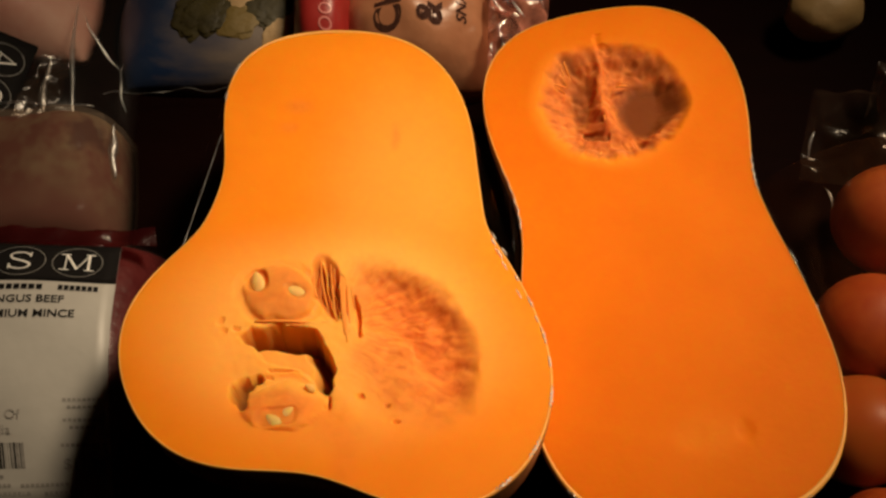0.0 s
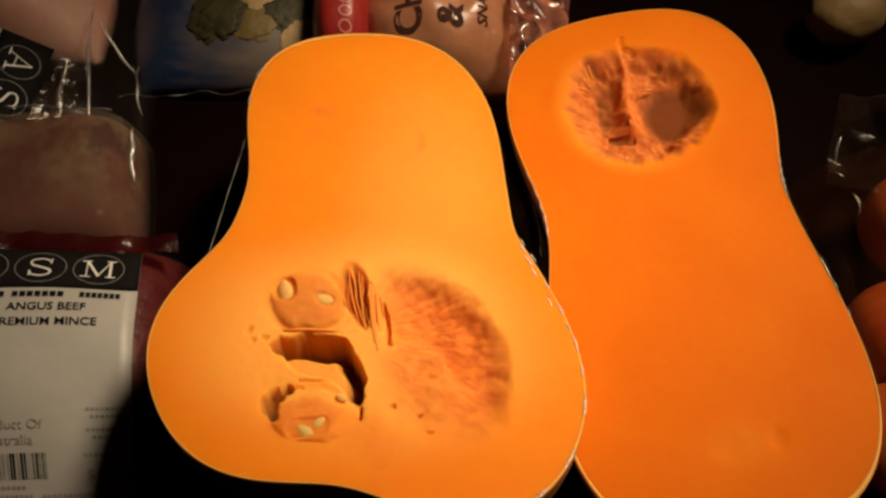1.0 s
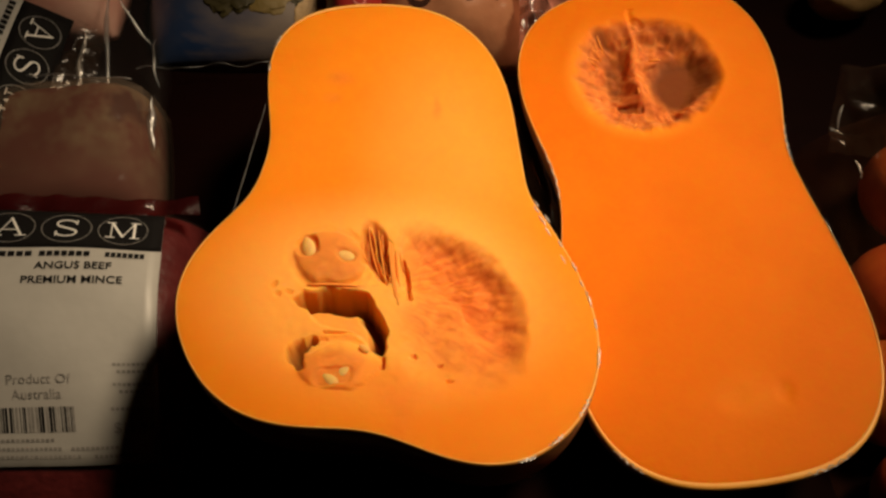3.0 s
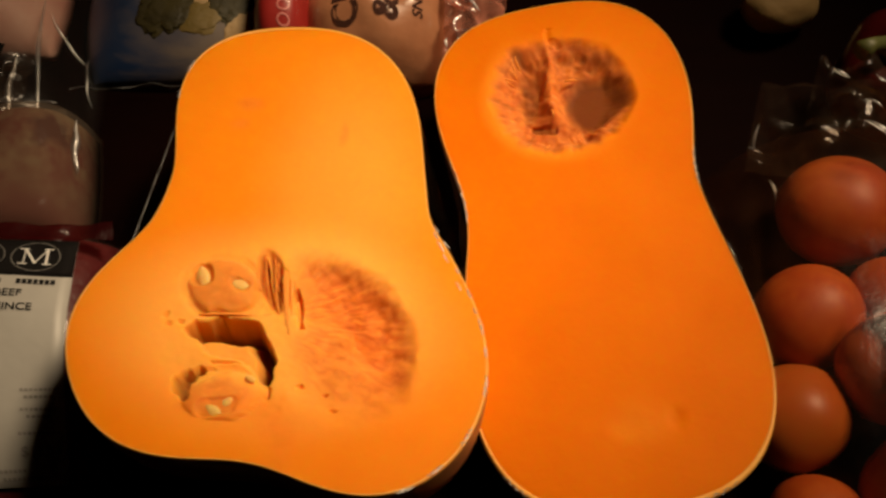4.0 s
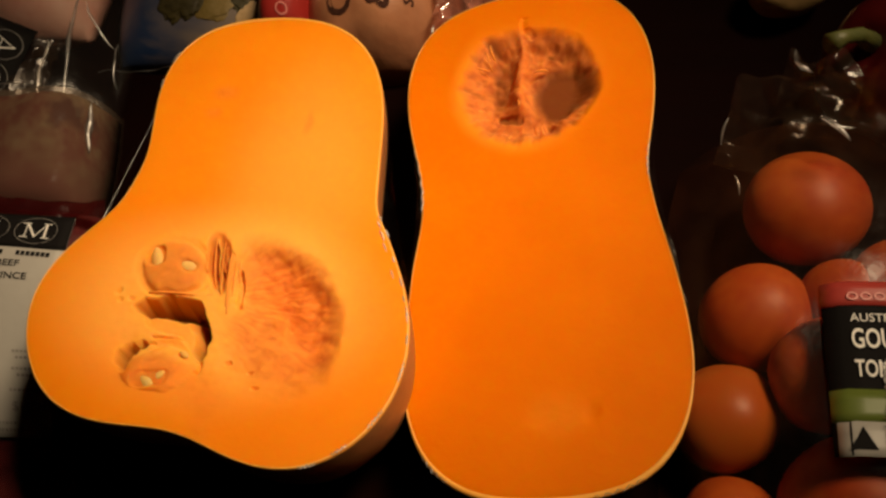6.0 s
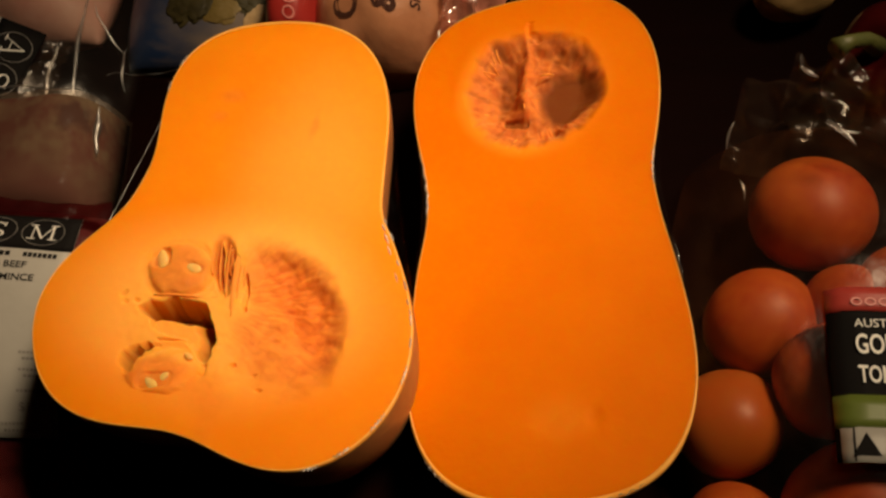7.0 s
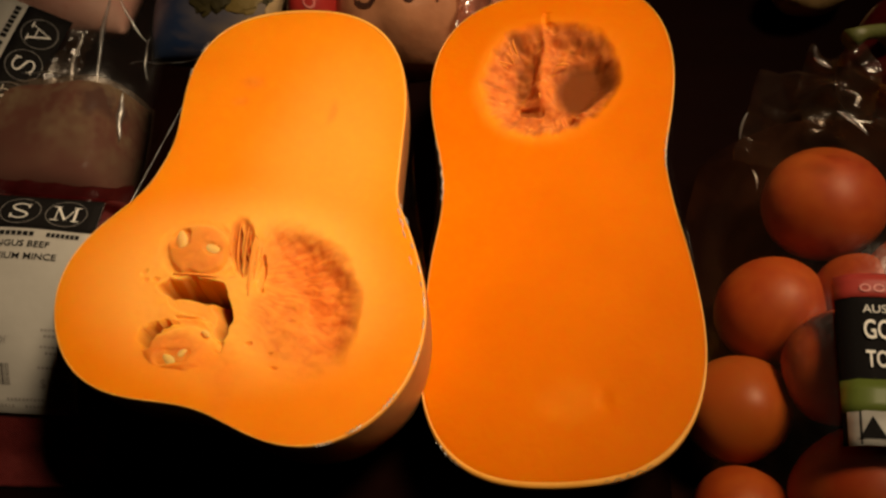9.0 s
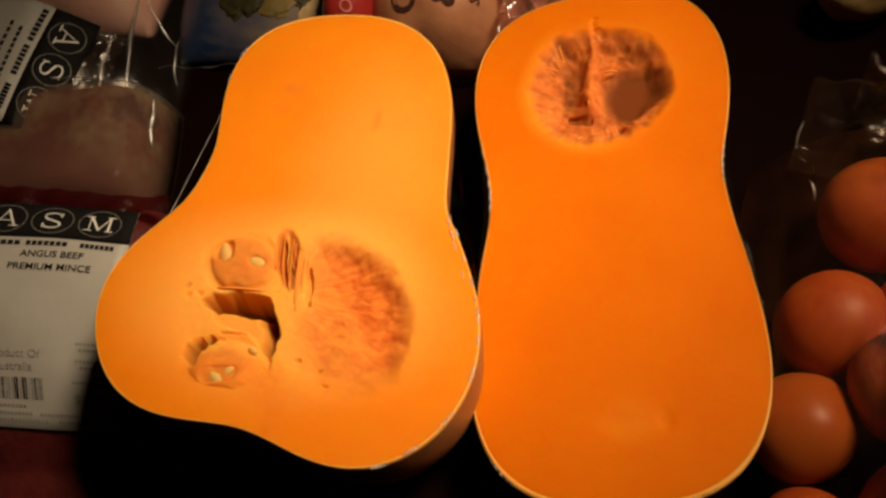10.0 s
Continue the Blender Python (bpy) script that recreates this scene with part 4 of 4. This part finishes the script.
def floret(cx, cy, r, mat, name, seed, lumps=1.0, wide=1.0):
    """One lumpy head in the bag's print, following the swell of the bag."""
    bm = bmesh.new()
    bmesh.ops.create_icosphere(bm, subdivisions=5, radius=1)
    off = Vector((seed * 3.1, seed * 1.7, 0))
    for v in bm.verts:
        cells = noise.voronoi(v.co * 2.6 + off)[0]
        k = 1.0 - 0.30 * lumps * cells[0] + 0.22 * noise.noise(v.co * 1.3 + off) + 0.05 * lumps * noise.noise(v.co * 9 + off)
        x, y = cx + v.co.x * r * k * wide, cy + v.co.y * r * k
        v.co = Vector((x, y, on_bag(x, y) + v.co.z * r * 0.10 * k))
    part(name, bm, mat, veg)


floret(-0.163, 0.490, 0.023, BROCCOLI, "broccoli_floret", 1)
floret(-0.119, 0.494, 0.019, BROCCOLI, "broccoli_floret", 2)
floret(-0.139, 0.484, 0.016, STALK, "broccoli_stalk", 6, 0.5)
floret(-0.105, 0.474, 0.018, CAULI, "cauliflower_floret", 3, 0.4)
floret(-0.091, 0.488, 0.018, CAULI, "cauliflower_floret", 4, 0.4)
floret(-0.140, 0.505, 0.016, CAULI, "cauliflower_floret", 5, 0.5)

# snack bag: red end and cream front with brown lettering
top5 = lambda x, y: 0.066 - 2.2 * (x + 0.02) ** 2 + 0.001 * math.sin(160 * x + 50 * y)
snack = thing("snack_bag", (-0.02, 0.50, 0), "glossy cream and red plastic snack bag with brown lettering", "food bag")
snack_top = pillow("bag", -0.020, 0.505, 2, 0.058, 0.072, top5, CREAM, snack, power=3.2, rough=0.0026, k=150, seed=8, nu=70, nv=80)
red_top = pillow("red_end", -0.082, 0.505, 2, 0.022, 0.070, lambda x, y: 0.067, RED_BAG, snack, "red end of the bag", power=4.0, rough=0.001, k=110, seed=9)
sh5 = Sheet(0, 0, 0, resting(snack_top))
sh5.words("lettering", "CH", -0.0355, 0.4685, 0.024, BROWN_INK, snack, turn=90, wide=0.85, bold=0.0006, h=0.0006)
sh5.words("lettering", "&", -0.0090, 0.4635, 0.022, BROWN_INK, snack, turn=90, bold=0.0009, h=0.0006)
sh5.words("lettering", "SNA", 0.0110, 0.4705, 0.0090, BROWN_INK, snack, turn=90, bold=0.0002, h=0.0006)
shr = Sheet(0, 0, 0, resting(red_top))
for k in range(3):
    shr.ring("brand_mark", -0.0760, 0.4560 + 0.0085 * k, 0.0042, 0.0036, 0.0011, PINK_INK, snack, h=0.0006)
crumple("bag_end", ((0.027, 0.432, 0.045), (0.064, 0.452, 0.024), (0.074, 0.53, 0.034), (0.030, 0.53, 0.060)), PINK_FILM, snack, 0.012, 210, 12, 60, label="crumpled pinkish film end of the bag")

for k, (a, b, r) in enumerate((((0.0300, 0.488, 0.056), (0.0345, 0.472, 0.054), 0.0014), ((0.0430, 0.484, 0.052), (0.0520, 0.470, 0.048), 0.0009), ((0.0330, 0.452, 0.050), (0.0430, 0.456, 0.046), 0.0008),
                               ((0.0300, 0.446, 0.050), (0.0305, 0.438, 0.048), 0.0010))):
    v, f = tube(arc(a, b, 0.001, 0.001, 11), [r * math.sin(math.pi * (q + 0.4) / 10.8) for q in range(11)], 10)
    mesh_object("film_fold", v, f, FOLD, snack, "shiny crease of pinkish film")

# ---- tomatoes in a bag ----
def tomato(x, y, r, mat, z=None, seed=0, turn=0):
    bm = bmesh.new()
    bmesh.ops.create_uvsphere(bm, u_segments=40, v_segments=24, radius=1)
    rnd = random.Random(seed)
    ph = rnd.uniform(0, 6.28)
    for v in bm.verts:
        a = math.atan2(v.co.y, v.co.x)
        dip = 0.12 * math.exp(-((v.co.x ** 2 + v.co.y ** 2) / 0.06)) if v.co.z > 0 else 0
        q = 1 + 0.018 * math.sin(5 * a + ph) * (1 - v.co.z ** 2)
        v.co = Vector((v.co.x * r * q, v.co.y * r * q, (v.co.z * 0.93 - dip) * r))
    t = thing("tomato", (x, y, z - r * 0.93 if z else 0), "smooth ripe red tomato in a clear bag" if mat == TOMATO else "paler orange tomato in a clear bag", "tomato", "bagged tomatoes")
    bm.transform(Matrix.Translation((x, y, z or r * 0.95)) @ pose(0, 0, 0, rnd.uniform(110, 160), rnd.uniform(-20, 20), turn))
    part("fruit", bm, mat, t)


for i, (x, y, r, mt, z) in enumerate(((0.259, 0.318, 0.0350, TOMATO, None), (0.230, 0.250, 0.0312, TOMATO, None), (0.213, 0.192, 0.0290, TOMATO_PALE, None),
                                      (0.262, 0.209, 0.0295, TOMATO, 0.050), (0.276, 0.143, 0.0400, TOMATO, None), (0.308, 0.262, 0.0340, TOMATO, None),
                                      (0.313, 0.190, 0.0330, TOMATO, None), (0.325, 0.125, 0.0320, TOMATO, None), (0.216, 0.134, 0.0270, TOMATO, None), (0.275, 0.260, 0.0230, TOMATO, 0.036))):
    tomato(x, y, r, mt, z, i + 3, 40 * i)

tomato_bag = thing("tomato_bag", (0.30, 0.23, 0), "clear plastic tomato bag with a black label", "food bag")
top6 = lambda x, y: 0.0925 - 0.6 * max(0.0, 0.262 - x) - 0.04 * max(0.0, 0.17 - y)
sh6 = Sheet(0.306, 0.198, 1.0, top6)
tl = sh6.patch("label", -0.052, -0.043, 0.052, 0.043, INK, tomato_bag, "black printed label with red, green and white bands", h=0.0)
sh6.patch("red_band", -0.052, 0.0305, 0.052, 0.0432, LABEL_RED, tl, h=0.0006, nv=3)
sh6.patch("green_band", -0.052, -0.0275, 0.052, -0.0120, LABEL_GREEN, tl, h=0.0006, nv=3)
sh6.patch("white_band", -0.050, -0.0435, 0.052, -0.0275, PAPER, tl, h=0.0007, nv=3)
for k in range(5):
    sh6.ring("brand_mark", -0.0385 + 0.0062 * k, 0.0350, 0.0026, 0.0022, 0.0008, PINK_INK, tl, h=0.0012)
sh6.words("lettering", "AUSTRALIAN", -0.0405, 0.0235, 0.0060, WHITE_INK, tl, h=0.0012, start=True)
sh6.words("lettering", "GOURMET", -0.0410, 0.0125, 0.0140, WHITE_INK, tl, bold=0.0002, wide=0.60, h=0.0012, start=True)
sh6.words("lettering", "TOMATOES", -0.0405, -0.0025, 0.0118, WHITE_INK, tl, bold=0.0002, wide=0.60, h=0.0012, start=True)
sh6.shape("triangle_mark", [[(-0.0455, -0.0405), (-0.0340, -0.0405), (-0.0398, -0.0300)]], INK, tl, h=0.0013)
for v in (-0.032, -0.036):
    sh6.bar(-0.018, v, 0.024, 0.0014, INK, tl, h=0.0013)
for k, (x0, y0, x1, y1, r) in enumerate(((0.2790, 0.200, 0.2800, 0.178, 0.0009), (0.2800, 0.180, 0.2780, 0.160, 0.0015), (0.2905, 0.176, 0.2930, 0.160, 0.0009))):
    pts = [p + Vector((0.0007 * math.sin(2.3 * q + k), 0, top6(p.x, p.y) + 0.0016)) for q, p in enumerate(arc((x0, y0, 0), (x1, y1, 0), 0, 0.0012, 17))]
    v, f = tube(pts, [r * (0.3 + 0.9 * abs(math.sin(1.1 * q))) for q in range(17)], 8)
    mesh_object("film_fold", v, f, FOLD, tomato_bag, "shiny crease of clear film")
crumple("bag_neck", ((0.208, 0.345, 0.028), (0.290, 0.315, 0.086), (0.300, 0.365, 0.092), (0.222, 0.398, 0.052)), NECK, tomato_bag, 0.009, 190, 21, 60, "crumpled clear film at the mouth of the bag")
crumple("bag_neck", ((0.236, 0.352, 0.070), (0.275, 0.330, 0.092), (0.285, 0.372, 0.098), (0.246, 0.386, 0.088)), NECK, tomato_bag, 0.010, 260, 33, 44, "crumpled clear film at the mouth of the bag")
for k, (a, b, r) in enumerate((((0.247, 0.371, 0.099), (0.256, 0.364, 0.098), 0.0022), ((0.258, 0.336, 0.096), (0.273, 0.322, 0.094), 0.0026), ((0.262, 0.330, 0.097), (0.276, 0.330, 0.095), 0.0014),
                               ((0.212, 0.352, 0.048), (0.216, 0.366, 0.056), 0.0014), ((0.222, 0.322, 0.040), (0.219, 0.334, 0.044), 0.0012), ((0.262, 0.352, 0.094), (0.271, 0.345, 0.094), 0.0012))):
    pts = arc(a, b, 0.001, 0.0012 * (-1) ** k, 11)
    v, f = tube(pts, [0.55 * r * math.sin(math.pi * (q + 0.4) / 10.8) for q in range(11)], 10)
    mesh_object("film_fold", v, f, FOLD, tomato_bag, "shiny crease of clear film")
pillow("bag_film", 0.302, 0.232, 0, 0.126, 0.150, lambda x, y: 0.088, HAZY_BAG, tomato_bag, "clear film over the tomatoes", power=4.0, rough=0.003, k=90, seed=14)

# ---- capsicum and potato at the back ----
caps = thing("capsicum", (0.315, 0.405, 0), "dark red capsicum with a green stem", "capsicum")
bm = bmesh.new()
bmesh.ops.create_uvsphere(bm, u_segments=48, v_segments=28, radius=1)
for v in bm.verts:
    a = math.atan2(v.co.y, v.co.x)
    lobes = 1 + 0.09 * math.cos(4 * a) * (1 - 0.3 * v.co.z)
    dip = 0.22 * math.exp(-((v.co.x ** 2 + v.co.y ** 2) / 0.12)) * (1 if v.co.z > 0 else -0.4)
    v.co = Vector((v.co.x * 0.044 * lobes, v.co.y * 0.044 * lobes, (v.co.z - dip) * 0.050))
bm.transform(Matrix.Translation((0.315, 0.405, 0.046)) @ pose(0, 0, 0, 10, -38, 0))
part("body", bm, CAPSICUM, caps)
v, f = tube([(0.292, 0.400, 0.080), (0.284, 0.397, 0.090), (0.274, 0.390, 0.0965), (0.266, 0.383, 0.099)], [0.0060, 0.0044, 0.0042, 0.0062], 12)
mesh_object("stem", v, f, GREEN, caps, "curved green stem")
pot = thing("potato", (0.258, 0.50, 0), "yellowish brown potato on the dark table", "potato")
bm = bmesh.new()
bmesh.ops.create_uvsphere(bm, u_segments=36, v_segments=22, radius=1)
for v in bm.verts:
    k = 1 + 0.06 * noise.noise(v.co * 1.7) + 0.02 * noise.noise(v.co * 5)
    v.co = Vector((v.co.x * 0.028 * k, v.co.y * 0.022 * k, v.co.z * 0.020 * k))
bm.transform(Matrix.Translation((0.260, 0.502, 0.020)) @ pose(0, 0, 0, 0, 0, 20))
part("tuber", bm, POTATO, pot)
